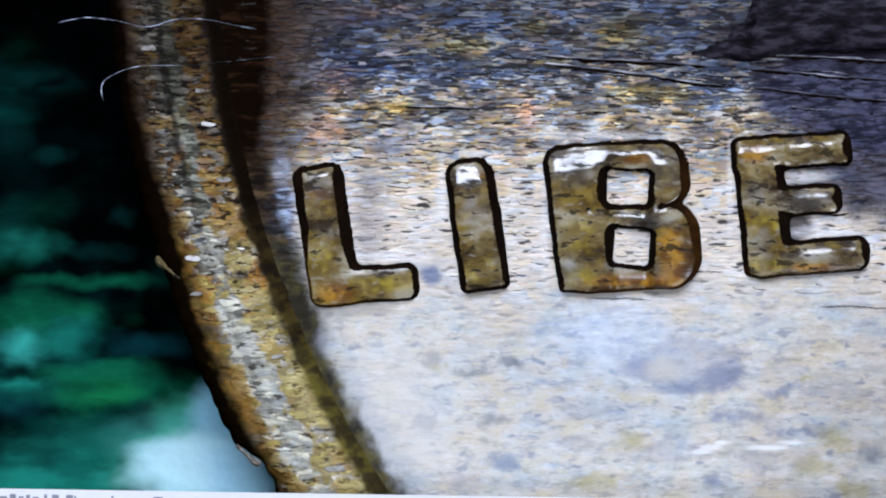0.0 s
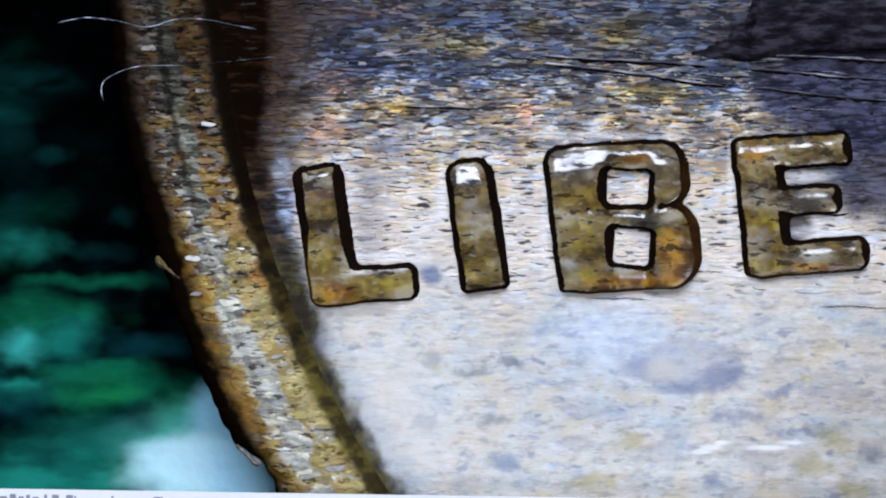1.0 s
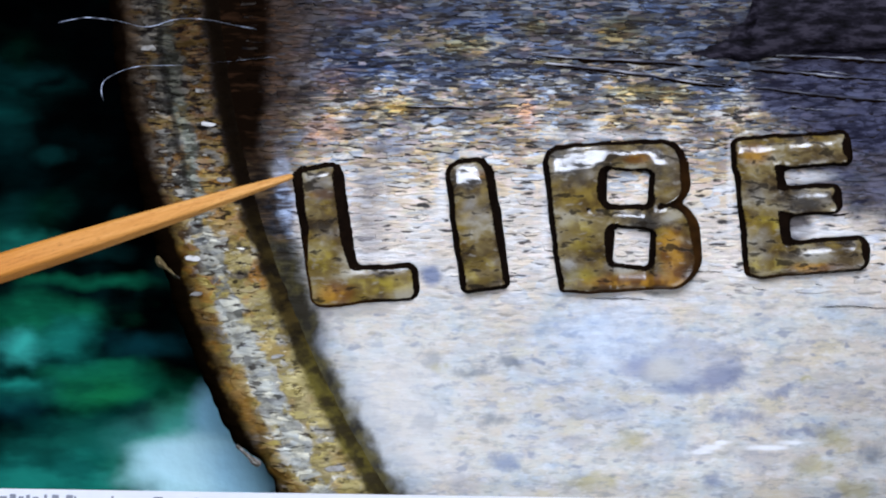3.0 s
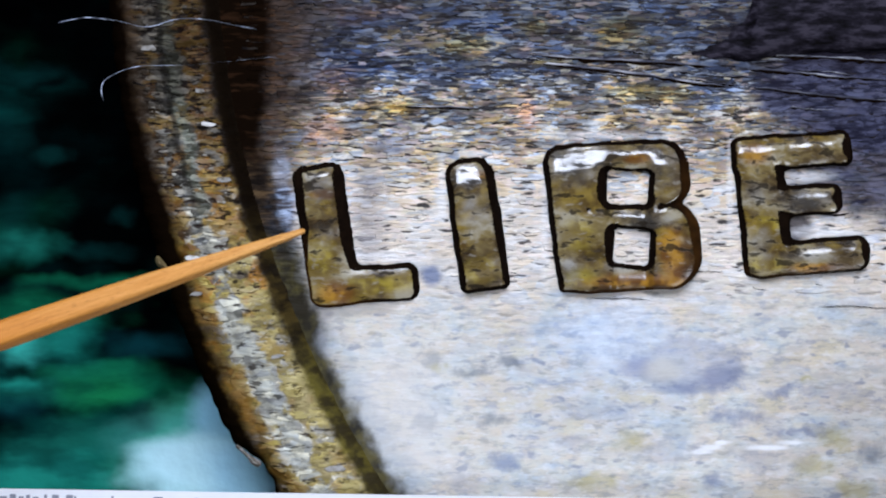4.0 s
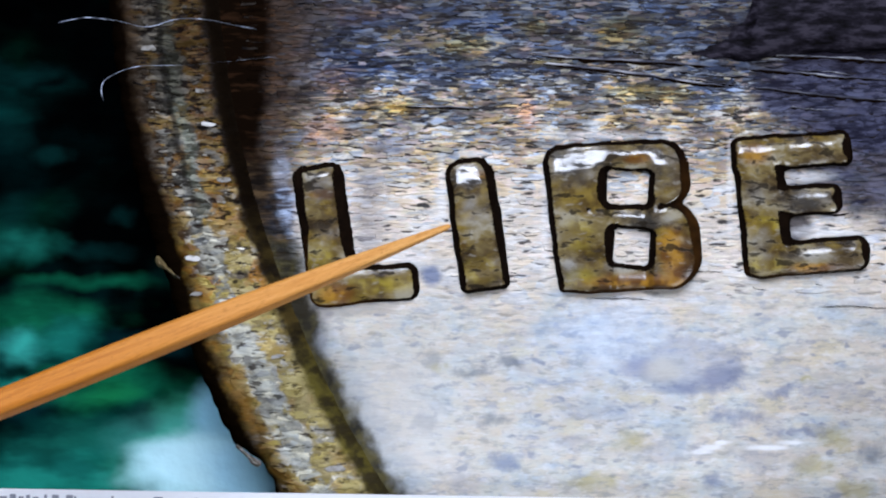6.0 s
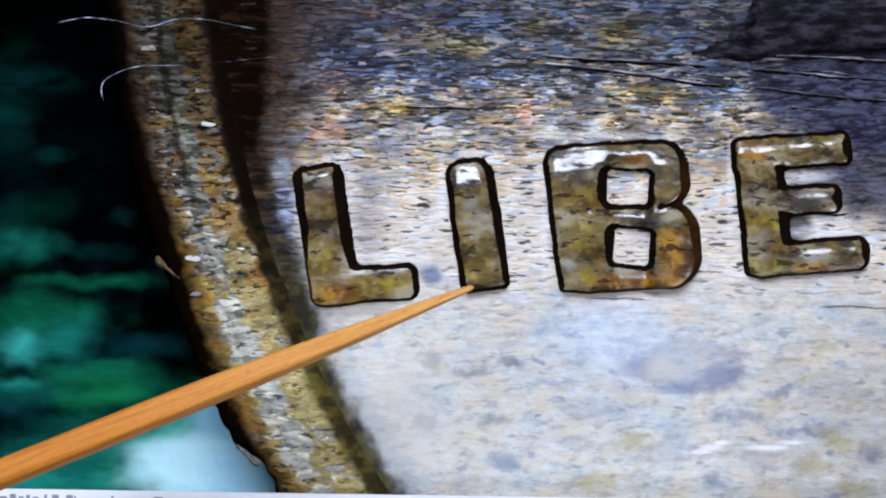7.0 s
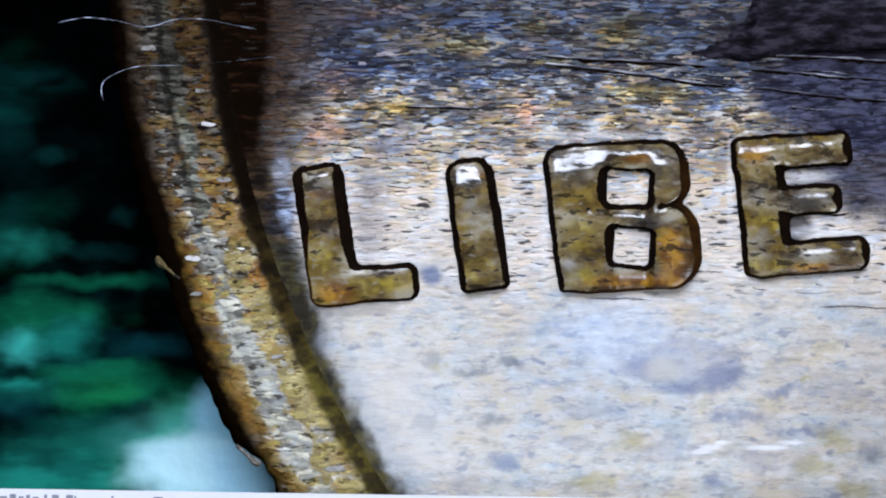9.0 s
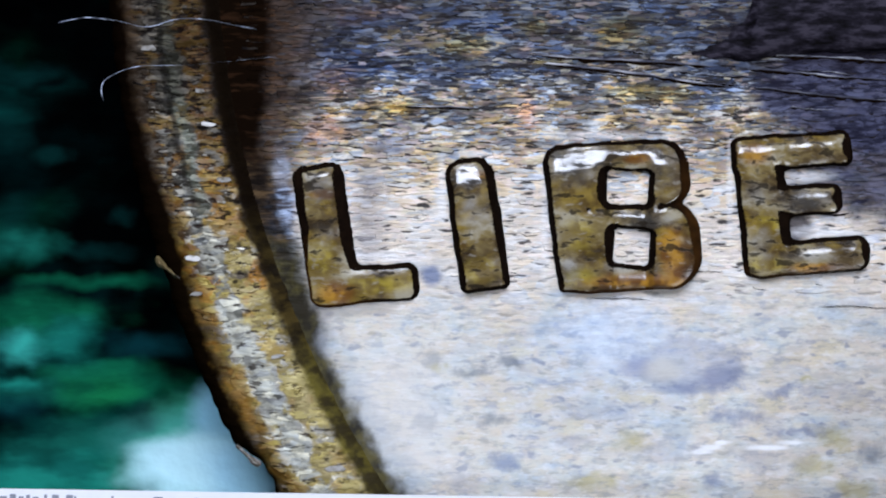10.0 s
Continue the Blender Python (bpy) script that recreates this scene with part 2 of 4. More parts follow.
    # pale halo painted beside the letters
    for u0, v0, ru, rv in ((1060, 240, 105, 7), (966, 395, 8, 100), (782, 330, 7, 55), (695, 456, 62, 8), (832, 273, 40, 6), (1110, 532, 100, 5), (1460, 412, 60, 9), (1292, 330, 6, 70), (1430, 312, 40, 8)):
        colour = n.spot(colour, v, u0, v0, ru, rv, (0.84, 0.82, 0.81), 0.5, 0.7, 1.4)
    # glints of small scratches, painted white
    for u0, v0, ru, rv in ((1240, 800, 16, 4.5), (1257, 792, 16, 4.5), (1275, 784, 12, 4), (1365, 793, 34, 4.5), (1405, 784, 24, 4.5)):
        colour = n.spot(colour, v, u0, v0, ru, rv, (0.93, 0.93, 0.93), 0.7, 0.6, 1.3)
    # a ragged foot of the rim's shade, painted brown and olive
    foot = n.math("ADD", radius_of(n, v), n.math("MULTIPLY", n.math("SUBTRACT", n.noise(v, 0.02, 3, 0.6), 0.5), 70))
    foot_shade = n.ramp(n.noise(v, 0.025, 3, 0.6), ((0.42, (0.020, 0.016, 0.008)), (0.56, (0.060, 0.050, 0.018)), (0.70, (0.16, 0.110, 0.020))))
    foot_shade = n.mix(n.span(y, 470, 400), foot_shade, n.ramp(n.noise(flat, 0.06, 3, 0.6), ((0.42, (0.007, 0.005, 0.004)), (0.54, (0.028, 0.018, 0.011)), (0.64, (0.090, 0.055, 0.026)))))
    foot_shade = n.mix(n.span(y, 560, 660), foot_shade, n.mix(n.span(n.noise(v, 0.03, 3, 0.6), 0.35, 0.65), (0.018, 0.015, 0.009), (0.095, 0.078, 0.024)))
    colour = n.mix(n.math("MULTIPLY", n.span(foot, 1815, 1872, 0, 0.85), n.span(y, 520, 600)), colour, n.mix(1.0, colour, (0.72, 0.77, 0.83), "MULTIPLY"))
    colour = n.mix(n.math("MULTIPLY", n.span(foot, n.span(y, 540, 620, 1848, 1862), n.span(y, 540, 620, 1876, 1896), 0, 0.95), n.span(y, 240, 330)), colour, foot_shade)
    grain = n.noise(v, 0.05, 4, 0.65)
    n.bump(n.math("MULTIPLY", n.math("ADD", s1, n.math("ADD", n.math("MULTIPLY", lift, 0.35), n.math("MULTIPLY", grain, 0.5))), n.math("MULTIPLY", n.span(y2, 440, 600, 1.0, 0.12), n.math("SUBTRACT", 1.0, band))), 0.30, 14 * UNIT)
    return n.done(colour, n.math("ADD", 0.45, n.math("MULTIPLY", s2, 0.2)), 0.15, n.math("MULTIPLY", n.math("SUBTRACT", 1.0, band), 0.06))


def rim_material(flakes=False):
    n = Nodes("flaked_rim_bronze" if flakes else "pitted_rim_bronze")
    v = n.grid()
    x, y, _ = n.axes(v)
    n.rag = n.noise(v, 0.03, 3)
    bent = n.vec("MULTIPLY_ADD", n.noise(v, 0.06, 2, colour=True), (22, 14, 0), v)
    flat = n.vec("MULTIPLY", bent, (0.55, 1, 0.0))
    c1, c2, c3 = n.islands() if flakes else n.axes(n.cells(flat, 0.050))
    d1, d2, d3 = n.axes(n.cells(n.vec("ADD", flat, (97, 31, 0)), 0.090))
    fine = n.noise(flat, 0.06, 2, 0.55)
    if flakes:
        tone = n.math("ADD", n.math("MULTIPLY", c1, 0.52), n.math("ADD", n.math("MULTIPLY", d1, 0.10), n.math("MULTIPLY", fine, 0.42)))
    else:
        tone = n.math("ADD", n.math("MULTIPLY", c1, 0.36), n.math("ADD", n.math("MULTIPLY", d1, 0.24), n.math("MULTIPLY", fine, 0.36)))
    calm = n.span(y, 380, 640, 1.45, 0.95)
    tone = n.math("ADD", n.math("MULTIPLY", n.math("SUBTRACT", tone, 0.55), calm), n.span(y, 430, 700, 0.55, 0.70))
    colour = n.ramp(tone, ((0.20, (0.022, 0.016, 0.011)), (0.36, (0.13, 0.105, 0.075)), (0.50, (0.28, 0.26, 0.22)),
                           (0.68, (0.42, 0.40, 0.35)), (0.90, (0.80, 0.74, 0.60))))
    # ochre and orange oxide on both shoulders, greyer along the crest
    ochre = n.noise(n.vec("MULTIPLY", bent, (0.7, 1, 0)), 0.024, 3, 0.6)
    r = radius_of(n, v)
    rj = n.math("ADD", r, n.math("MULTIPLY", n.math("SUBTRACT", n.noise(v, 0.018, 3, 0.6), 0.5), 60))
    crest = n.math("MULTIPLY", n.math("MULTIPLY", n.span(rj, 1970, 1988), n.span(rj, 2034, 2014)), n.span(y, 240, 520, 0.55, 1.0))
    side = n.math("MAXIMUM", n.math("MULTIPLY", n.span(r, 2008, 2046), n.span(y, 280, 420)), n.math("MULTIPLY", n.span(rj, 1988, 1968), 0.85))
    amount = n.math("ADD", n.math("ADD", ochre, n.math("MULTIPLY", side, 0.13)), n.math("MULTIPLY", c2, 0.10))
    amount = n.math("SUBTRACT", n.math("ADD", amount, n.span(y, 520, 700, 0, 0.03)), n.math("MULTIPLY", crest, 0.10))
    colour = n.mix(n.math("MULTIPLY", crest, 0.52), colour, n.mix(n.span(tone, 0.36, 0.90), n.mix(d3, (0.19, 0.205, 0.215), (0.25, 0.25, 0.19)), n.mix(d3, (0.45, 0.51, 0.49), (0.66, 0.62, 0.42))))
    rust = n.mix(n.span(d2, 0.25, 0.75), n.mix(c3, (0.24, 0.080, 0.008), (0.54, 0.26, 0.022)), n.mix(c3, (0.30, 0.21, 0.030), (0.58, 0.46, 0.10)))
    rust = n.mix(n.math("MULTIPLY", n.span(rj, 2000, 1978), n.span(y, 300, 480)), rust, n.mix(n.span(n.noise(v, 0.022, 3, 0.6), 0.5, 0.62), n.mix(c3, (0.20, 0.135, 0.022), (0.50, 0.40, 0.15)), n.mix(c3, (0.24, 0.085, 0.012), (0.50, 0.25, 0.05))))
    rust = n.mix(n.span(y, 480, 600, 0, 0.7), rust, n.mix(c3, (0.20, 0.145, 0.026), (0.50, 0.40, 0.11)))
    rust = n.mix(n.span(y, 460, 380, 0, 0.6), rust, n.mix(c3, (0.15, 0.065, 0.012), (0.40, 0.20, 0.045)))
    colour = n.mix(n.span(amount, 0.51, 0.66, 0, 0.82), colour, rust)
    pit = n.noise(n.vec("MULTIPLY", n.vec("ADD", v, (11, 57, 3)), (0.4, 1, 0.3)), 0.10, 2, 0.6)
    colour = n.mix(n.math("MULTIPLY", n.span(n.math("ADD", pit, n.span(y, 480, 300, 0, -0.05)), 0.42, 0.34, 0, 0.92), n.span(y, 430, 640, 1.0, 0.85)), colour, (0.02 if flakes else 0.012, 0.008, 0.005))
    groove = n.math("ABSOLUTE", n.math("SUBTRACT", n.math("ADD", r, n.math("MULTIPLY", n.rag, 30)), 2022))
    patina = n.math("MULTIPLY", n.math("MULTIPLY", n.span(rj, 1976, 1986), n.span(rj, 2010, 2000)), n.span(y, 420, 300, 0, 0.55))
    colour = n.mix(patina, colour, n.mix(n.span(tone, 0.3, 0.8), (0.07, 0.08, 0.05), (0.40, 0.46, 0.36)))
    colour = n.mix(n.math("MULTIPLY", n.span(groove, 9, 2, 0, 1), n.span(y, 420, 300, 0.2, 0.75)), colour, (0.014, 0.010, 0.006))
    # the upper stretch is darker and browner
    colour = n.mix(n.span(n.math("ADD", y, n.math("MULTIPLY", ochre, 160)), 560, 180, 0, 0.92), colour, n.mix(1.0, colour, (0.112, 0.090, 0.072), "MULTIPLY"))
    # rust and painted shade darken the outer shoulder to near black
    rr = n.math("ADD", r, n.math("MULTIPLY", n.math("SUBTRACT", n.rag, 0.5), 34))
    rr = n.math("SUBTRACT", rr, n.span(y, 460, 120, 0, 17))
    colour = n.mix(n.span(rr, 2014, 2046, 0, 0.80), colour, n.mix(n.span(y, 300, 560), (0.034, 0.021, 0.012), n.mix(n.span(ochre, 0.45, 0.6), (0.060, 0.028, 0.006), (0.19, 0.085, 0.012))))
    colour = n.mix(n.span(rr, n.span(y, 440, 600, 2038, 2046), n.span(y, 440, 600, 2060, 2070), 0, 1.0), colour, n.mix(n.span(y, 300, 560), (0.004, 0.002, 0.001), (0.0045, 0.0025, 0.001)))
    # inner wall, its shade painted dark brown and olive
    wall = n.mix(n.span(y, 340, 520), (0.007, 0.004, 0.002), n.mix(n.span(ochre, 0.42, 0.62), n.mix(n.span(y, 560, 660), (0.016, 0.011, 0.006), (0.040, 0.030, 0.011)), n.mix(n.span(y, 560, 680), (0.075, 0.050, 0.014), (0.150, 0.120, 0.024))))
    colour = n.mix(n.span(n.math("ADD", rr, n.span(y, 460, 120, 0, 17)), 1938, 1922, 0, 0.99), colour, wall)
    n.bump(n.math("ADD", n.math("MULTIPLY", tone, 0.8), pit), 0.25, 12 * UNIT)
    unshaded = n.span(rr, 2060, 2030)
    return n.done(colour, n.math("ADD", 0.34, n.math("MULTIPLY", fine, 0.3)), n.math("MULTIPLY", unshaded, 0.20), n.math("MULTIPLY", unshaded, 0.07))


def letter_material():
    n = Nodes("brown_letter_bronze")
    v = n.grid()
    _, y, _ = n.axes(v)
    n.rag = n.noise(v, 0.03, 3)
    bent = n.vec("MULTIPLY_ADD", n.noise(v, 0.06, 2, colour=True), (16, 12, 0), v)
    flat = n.vec("MULTIPLY", bent, (0.6, 1, 0.5))
    mottle = n.noise(flat, 0.026, 3, 0.55)
    colour = n.ramp(mottle, ((0.36, (0.036, 0.022, 0.009)), (0.45, (0.110, 0.073, 0.028)), (0.54, (0.215, 0.158, 0.062)), (0.64, (0.36, 0.315, 0.22))))
    olive = n.noise(n.vec("ADD", flat, (70, 30, 0)), 0.017, 3, 0.6)
    colour = n.mix(n.span(olive, 0.47, 0.60, 0, 0.75), colour, n.mix(n.span(n.noise(v, 0.05, 3), 0.35, 0.65), (0.090, 0.050, 0.009), (0.26, 0.170, 0.026)))
    golden = n.mix(n.span(n.rag, 0.4, 0.6), (0.15, 0.095, 0.012), (0.40, 0.30, 0.035))
    rusty = n.mix(n.span(n.rag, 0.4, 0.6), (0.14, 0.050, 0.006), (0.42, 0.20, 0.018))
    greyed = n.mix(n.span(mottle, 0.38, 0.62), (0.075, 0.072, 0.066), (0.30, 0.30, 0.31))
    umber = n.mix(n.span(mottle, 0.38, 0.62), (0.018, 0.010, 0.005), (0.080, 0.045, 0.018))
    colour = n.stains(colour, v, golden, 0.72, ((570, 470, 30, 36), (650, 505, 40, 14), (700, 502, 36, 14), (1020, 415, 28, 26), (1020, 490, 34, 16), (1350, 470, 40, 16), (1360, 400, 22, 26), (850, 480, 28, 20)))
    colour = n.stains(colour, v, rusty, 0.85, ((592, 520, 30, 18), (572, 345, 26, 7), (1130, 500, 90, 14), (1198, 462, 30, 42), (1180, 425, 20, 20), (1335, 275, 26, 16), (1130, 282, 22, 8), (1440, 474, 50, 8), (845, 310, 20, 7)))
    colour = n.stains(colour, v, greyed, 0.50, ((1020, 290, 50, 40), (1140, 393, 46, 16), (1175, 300, 30, 30), (1336, 345, 20, 20), (1430, 352, 50, 20), (832, 310, 30, 20), (566, 335, 28, 22), (1010, 480, 18, 24)))
    colour = n.stains(colour, v, greyed, 0.35, ((850, 370, 26, 30), (575, 410, 20, 12), (1345, 430, 18, 22), (1100, 470, 30, 10), (1420, 455, 50, 8)))
    # shading of the letters' right and lower flanks, painted umber
    colour = n.stains(colour, v, umber, 0.7, ((1208, 312, 24, 56), (1222, 435, 18, 60), (1045, 455, 22, 12), (1500, 462, 26, 20), (600, 380, 10, 60), (1120, 512, 90, 8), (880, 420, 8, 80)))
    dash = n.noise(n.vec("MULTIPLY", bent, (0.35, 1, 0.5)), 0.075, 2, 0.6)
    colour = n.mix(n.span(dash, 0.43, 0.35, 0, 0.85), colour, (0.016, 0.011, 0.006))
    colour = n.mix(n.span(dash, 0.60, 0.70, 0, 0.35), colour, (0.40, 0.37, 0.31))
    n.bump(n.math("ADD", mottle, n.math("MULTIPLY", dash, 0.6)), 0.06, 14 * UNIT)
    return n.done(colour, n.math("ADD", n.span(y, 430, 500, 0.16, 0.30), n.math("MULTIPLY", n.span(dash, 0.50, 0.36), 0.20)), 0.0, n.math("MULTIPLY", n.span(dash, 0.36, 0.46, 0.15, 0.8), n.span(y, 470, 505, 1.0, 0.6)))


def rusty_shade_material():
    n = Nodes("rusty_black_shade")
    v = n.grid()
    a = n.noise(v, 0.05, 3, 0.6)
    n.rag = n.noise(v, 0.03, 3)
    # near-black shade painted on letter walls, the coin's edge and scratch sides
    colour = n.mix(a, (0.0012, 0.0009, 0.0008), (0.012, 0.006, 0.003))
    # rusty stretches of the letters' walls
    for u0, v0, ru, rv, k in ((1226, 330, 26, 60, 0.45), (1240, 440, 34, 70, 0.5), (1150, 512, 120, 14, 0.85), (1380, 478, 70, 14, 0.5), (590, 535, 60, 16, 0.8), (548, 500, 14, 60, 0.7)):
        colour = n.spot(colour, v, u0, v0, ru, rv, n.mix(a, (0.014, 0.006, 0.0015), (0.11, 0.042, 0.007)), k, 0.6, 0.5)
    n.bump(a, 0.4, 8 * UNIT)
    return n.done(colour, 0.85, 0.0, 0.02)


def flake_shade_material():
    n = Nodes("dark_flake_shade")
    a = n.noise(n.grid(), 0.04, 3, 0.6)
    return n.done(n.mix(n.span(a, 0.4, 0.6), (0.008, 0.007, 0.008), (0.045, 0.036, 0.030)), 0.8, 0.0, 0.03)


def relief_material():
    n = Nodes("dark_relief_bronze")
    v = n.grid()
    a = n.noise(n.vec("MULTIPLY", v, (0.35, 1, 1)), 0.06, 4, 0.65)
    colour = n.ramp(a, ((0.36, (0.002, 0.0015, 0.002)), (0.50, (0.012, 0.010, 0.015)), (0.62, (0.040, 0.034, 0.046))))
    n.bump(a, 0.4, 10 * UNIT)
    return n.done(colour, 0.6, 0.0, 0.04)


def bright_material():
    n = Nodes("bare_bright_metal")
    a = n.noise(n.grid(), 0.08, 3)
    return n.done(n.mix(n.span(a, 0.35, 0.6), (0.13, 0.11, 0.08), (0.36, 0.34, 0.31)), 0.4, 0.15)


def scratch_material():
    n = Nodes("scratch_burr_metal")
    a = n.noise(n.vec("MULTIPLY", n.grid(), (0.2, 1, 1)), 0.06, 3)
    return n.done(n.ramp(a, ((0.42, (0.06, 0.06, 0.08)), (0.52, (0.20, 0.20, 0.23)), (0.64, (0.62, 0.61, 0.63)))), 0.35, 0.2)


def cloth_material():
    n = Nodes("green_mottled_cloth")
    # the cloth lies one coin's thickness lower, so its pattern is drawn at a smaller scale about the view's axis
    k = EYE / (EYE + THICK * UNIT)
    v = n.vec("MULTIPLY_ADD", n.grid(), (k, k, 1), ((1 - k) * 784, (1 - k) * 441, 0))
    x, y, _ = n.axes(v)
    n.rag = n.noise(n.vec("MULTIPLY", v, (0.6, 1, 1)), 0.016, 3, 0.45)
    flat = n.vec("MULTIPLY", v, (0.7, 1, 1))
    a = n.noise(flat, 0.0075, 2.5, 0.45, 0.3)
    b = n.noise(n.vec("ADD", flat, (300, 120, 0)), 0.0065, 2, 0.45)
    lift = n.math("ADD", a, n.math("MULTIPLY", n.span(y, 300, 760), 0.16))
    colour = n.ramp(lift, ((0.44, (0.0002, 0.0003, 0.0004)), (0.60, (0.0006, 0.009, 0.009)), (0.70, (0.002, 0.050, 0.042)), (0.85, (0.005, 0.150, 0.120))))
    colour = n.mix(n.span(b, 0.52, 0.72, 0, 0.5), colour, n.mix(1.0, (0.004, 0.12, 0.06), n.mix(0.7, (1, 1, 1), colour), "MULTIPLY"))
    drift = n.vec("MULTIPLY_ADD", n.noise(v, 0.014, 2, 0.5, colour=True), (90, 50, 0), n.vec("ADD", v, (-45, -25, 0)))
    # shade beside the coin and at the top, painted black on the cloth
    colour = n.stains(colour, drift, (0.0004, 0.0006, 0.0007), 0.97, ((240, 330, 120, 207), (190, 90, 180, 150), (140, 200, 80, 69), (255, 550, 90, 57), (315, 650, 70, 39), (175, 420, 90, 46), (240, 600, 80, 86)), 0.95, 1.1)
    colour = n.stains(colour, drift, (0.0010, 0.010, 0.010), 0.85, ((80, 510, 110, 12), (170, 560, 24, 69), (90, 765, 44, 14), (235, 795, 30, 21), (60, 655, 80, 9), (240, 722, 46, 16)), 0.95, 1.1)
    colour = n.stains(colour, drift, (0.002, 0.022, 0.020), 0.7, ((45, 130, 66, 13), (10, 225, 36, 30), (95, 275, 26, 12), (18, 385, 36, 41), (212, 385, 18, 12), (170, 445, 60, 10)), 0.95, 1.1)
    colour = n.stains(colour, drift, (0.003, 0.036, 0.042), 0.8, ((255, 615, 66, 21), (230, 715, 30, 14), (30, 720, 40, 21)), 0.95, 1.1)
    colour = n.stains(colour, drift, (0.008, 0.125, 0.088), 0.85, ((28, 435, 56, 23), (150, 775, 90, 34), (60, 690, 80, 25), (60, 800, 60, 18)), 0.95, 1.1)
    colour = n.stains(colour, drift, (0.005, 0.130, 0.060), 0.85, ((165, 495, 84, 12), (195, 690, 110, 32), (70, 550, 100, 30), (205, 840, 34, 25), (150, 655, 80, 14)), 0.95, 1.1)
    colour = n.stains(colour, drift, (0.008, 0.200, 0.066), 0.92, ((315, 742, 42, 30), (295, 776, 40, 18), (180, 700, 60, 21)), 0.95, 1.1)
    colour = n.stains(colour, drift, (0.014, 0.26, 0.19), 0.88, ((110, 606, 46, 30), (30, 682, 34, 12), (40, 850, 80, 28), (140, 838, 56, 28)), 0.95, 1.1)
    colour = n.stains(colour, drift, (0.040, 0.42, 0.34), 0.85, ((34, 618, 34, 25),), 0.95, 1.1)
    weave = n.noise(n.vec("MULTIPLY", v, (0.32, 1, 1)), 0.026, 3, 0.55)
    colour = n.mix(n.span(weave, 0.36, 0.62, 0.6, 0.0), colour, n.mix(1.0, colour, (0.35, 0.35, 0.40), "MULTIPLY"))
    # the pale blue patch beside the coin
    colour = n.spot(colour, v, 345, 810, 120, 84, (0.10, 0.50, 0.42), 0.8, 0.6, 0.5)
    colour = n.spot(colour, v, 385, 745, 44, 54, (0.32, 0.64, 0.80), 0.9, 0.6, 0.5)
    colour = n.spot(colour, v, 350, 832, 112, 58, (0.60, 0.94, 1.0), 1.0, 0.45, 0.5)
    colour = n.spot(colour, v, 440, 835, 80, 60, (0.45, 0.82, 1.0), 0.9, 0.5, 0.5)
    n.bump(n.noise(v, 0.02, 3), 0.2, 30 * UNIT)
    return n.done(colour, 0.95, 0.0, 0.0)


def wood_material():
    n = Nodes("orange_birch_wood")
    v = n.local()
    x, _, _ = n.axes(v)
    grain = n.noise(n.vec("MULTIPLY", v, (1500, 30000, 30000)), 1.0, 4, 0.6, 0.4)
    fleck = n.noise(n.vec("MULTIPLY", v, (14000, 120000, 120000)), 1.0, 2, 0.6)
    wide = n.noise(n.vec("MULTIPLY", v, (700, 6000, 6000)), 1.0, 2)
    colour = n.ramp(grain, ((0.28, (0.45, 0.130, 0.010)), (0.5, (0.60, 0.196, 0.018)), (0.72, (0.70, 0.255, 0.030))))
    # paler towards the point, a glow painted into the wood
    cut = n.math("ADD", n.math("MULTIPLY", x, 1 / UNIT), n.math("MULTIPLY", n.math("SUBTRACT", wide, 0.5), 260))
    colour = n.mix(n.span(cut, -760, -60, 0, 0.85), colour, n.ramp(grain, ((0.28, (0.60, 0.255, 0.050)), (0.5, (0.76, 0.370, 0.095)), (0.72, (0.85, 0.46, 0.15)))))
    colour = n.mix(n.span(fleck, 0.45, 0.33, 0, 0.5), colour, (0.36, 0.120, 0.016))
    colour = n.mix(n.span(wide, 0.4, 0.7, 0, 0.25), colour, (0.72, 0.25, 0.020))
    n.bump(n.math("ADD", grain, n.math("MULTIPLY", fleck, 0.5)), 0.3, 4 * UNIT)
    return n.done(colour, 0.55, 0.0, 0.2)


def fibre_material(name, tint, gloss=0.4):
    n = Nodes(name)
    a = n.span(n.noise(n.grid(), 0.035, 2), 0.40, 0.56)
    return n.done(n.mix(a, tint, tuple(c * 0.10 for c in tint)), 0.4, 0.0, gloss)


def bar_white_material():
    n = Nodes("white_bar")
    a = n.noise(n.grid(), 0.05, 3)
    return n.done(n.mix(a, (0.76, 0.75, 0.76), (0.86, 0.86, 0.88)), 0.7, 0.0, 0.2)


def bar_text_material():
    n = Nodes("grey_bar_text")
    a = n.noise(n.grid(), 0.2, 2)
    return n.done(n.mix(a, (0.16, 0.17, 0.20), (0.34, 0.35, 0.40)), 0.7, 0.0, 0.2)


BAR_WHITE, BAR_TEXT = bar_white_material(), bar_text_material()
FIELD, RIM, LETTER, RUSTY_SHADE = field_material(), rim_material(), letter_material(), rusty_shade_material()
FLAKE_SHADE, FIELD_FLAKES, RIM_FLAKES = flake_shade_material(), field_material(True), rim_material(True)
RELIEF, BRIGHT, SCRATCH, CLOTH, WOOD = relief_material(), bright_material(), scratch_material(), cloth_material(), wood_material()
TORN = fibre_material("torn_bronze", (0.17, 0.125, 0.055), 0.2)
PALE_FIBRE = fibre_material("pale_lint", (0.62, 0.68, 0.85))


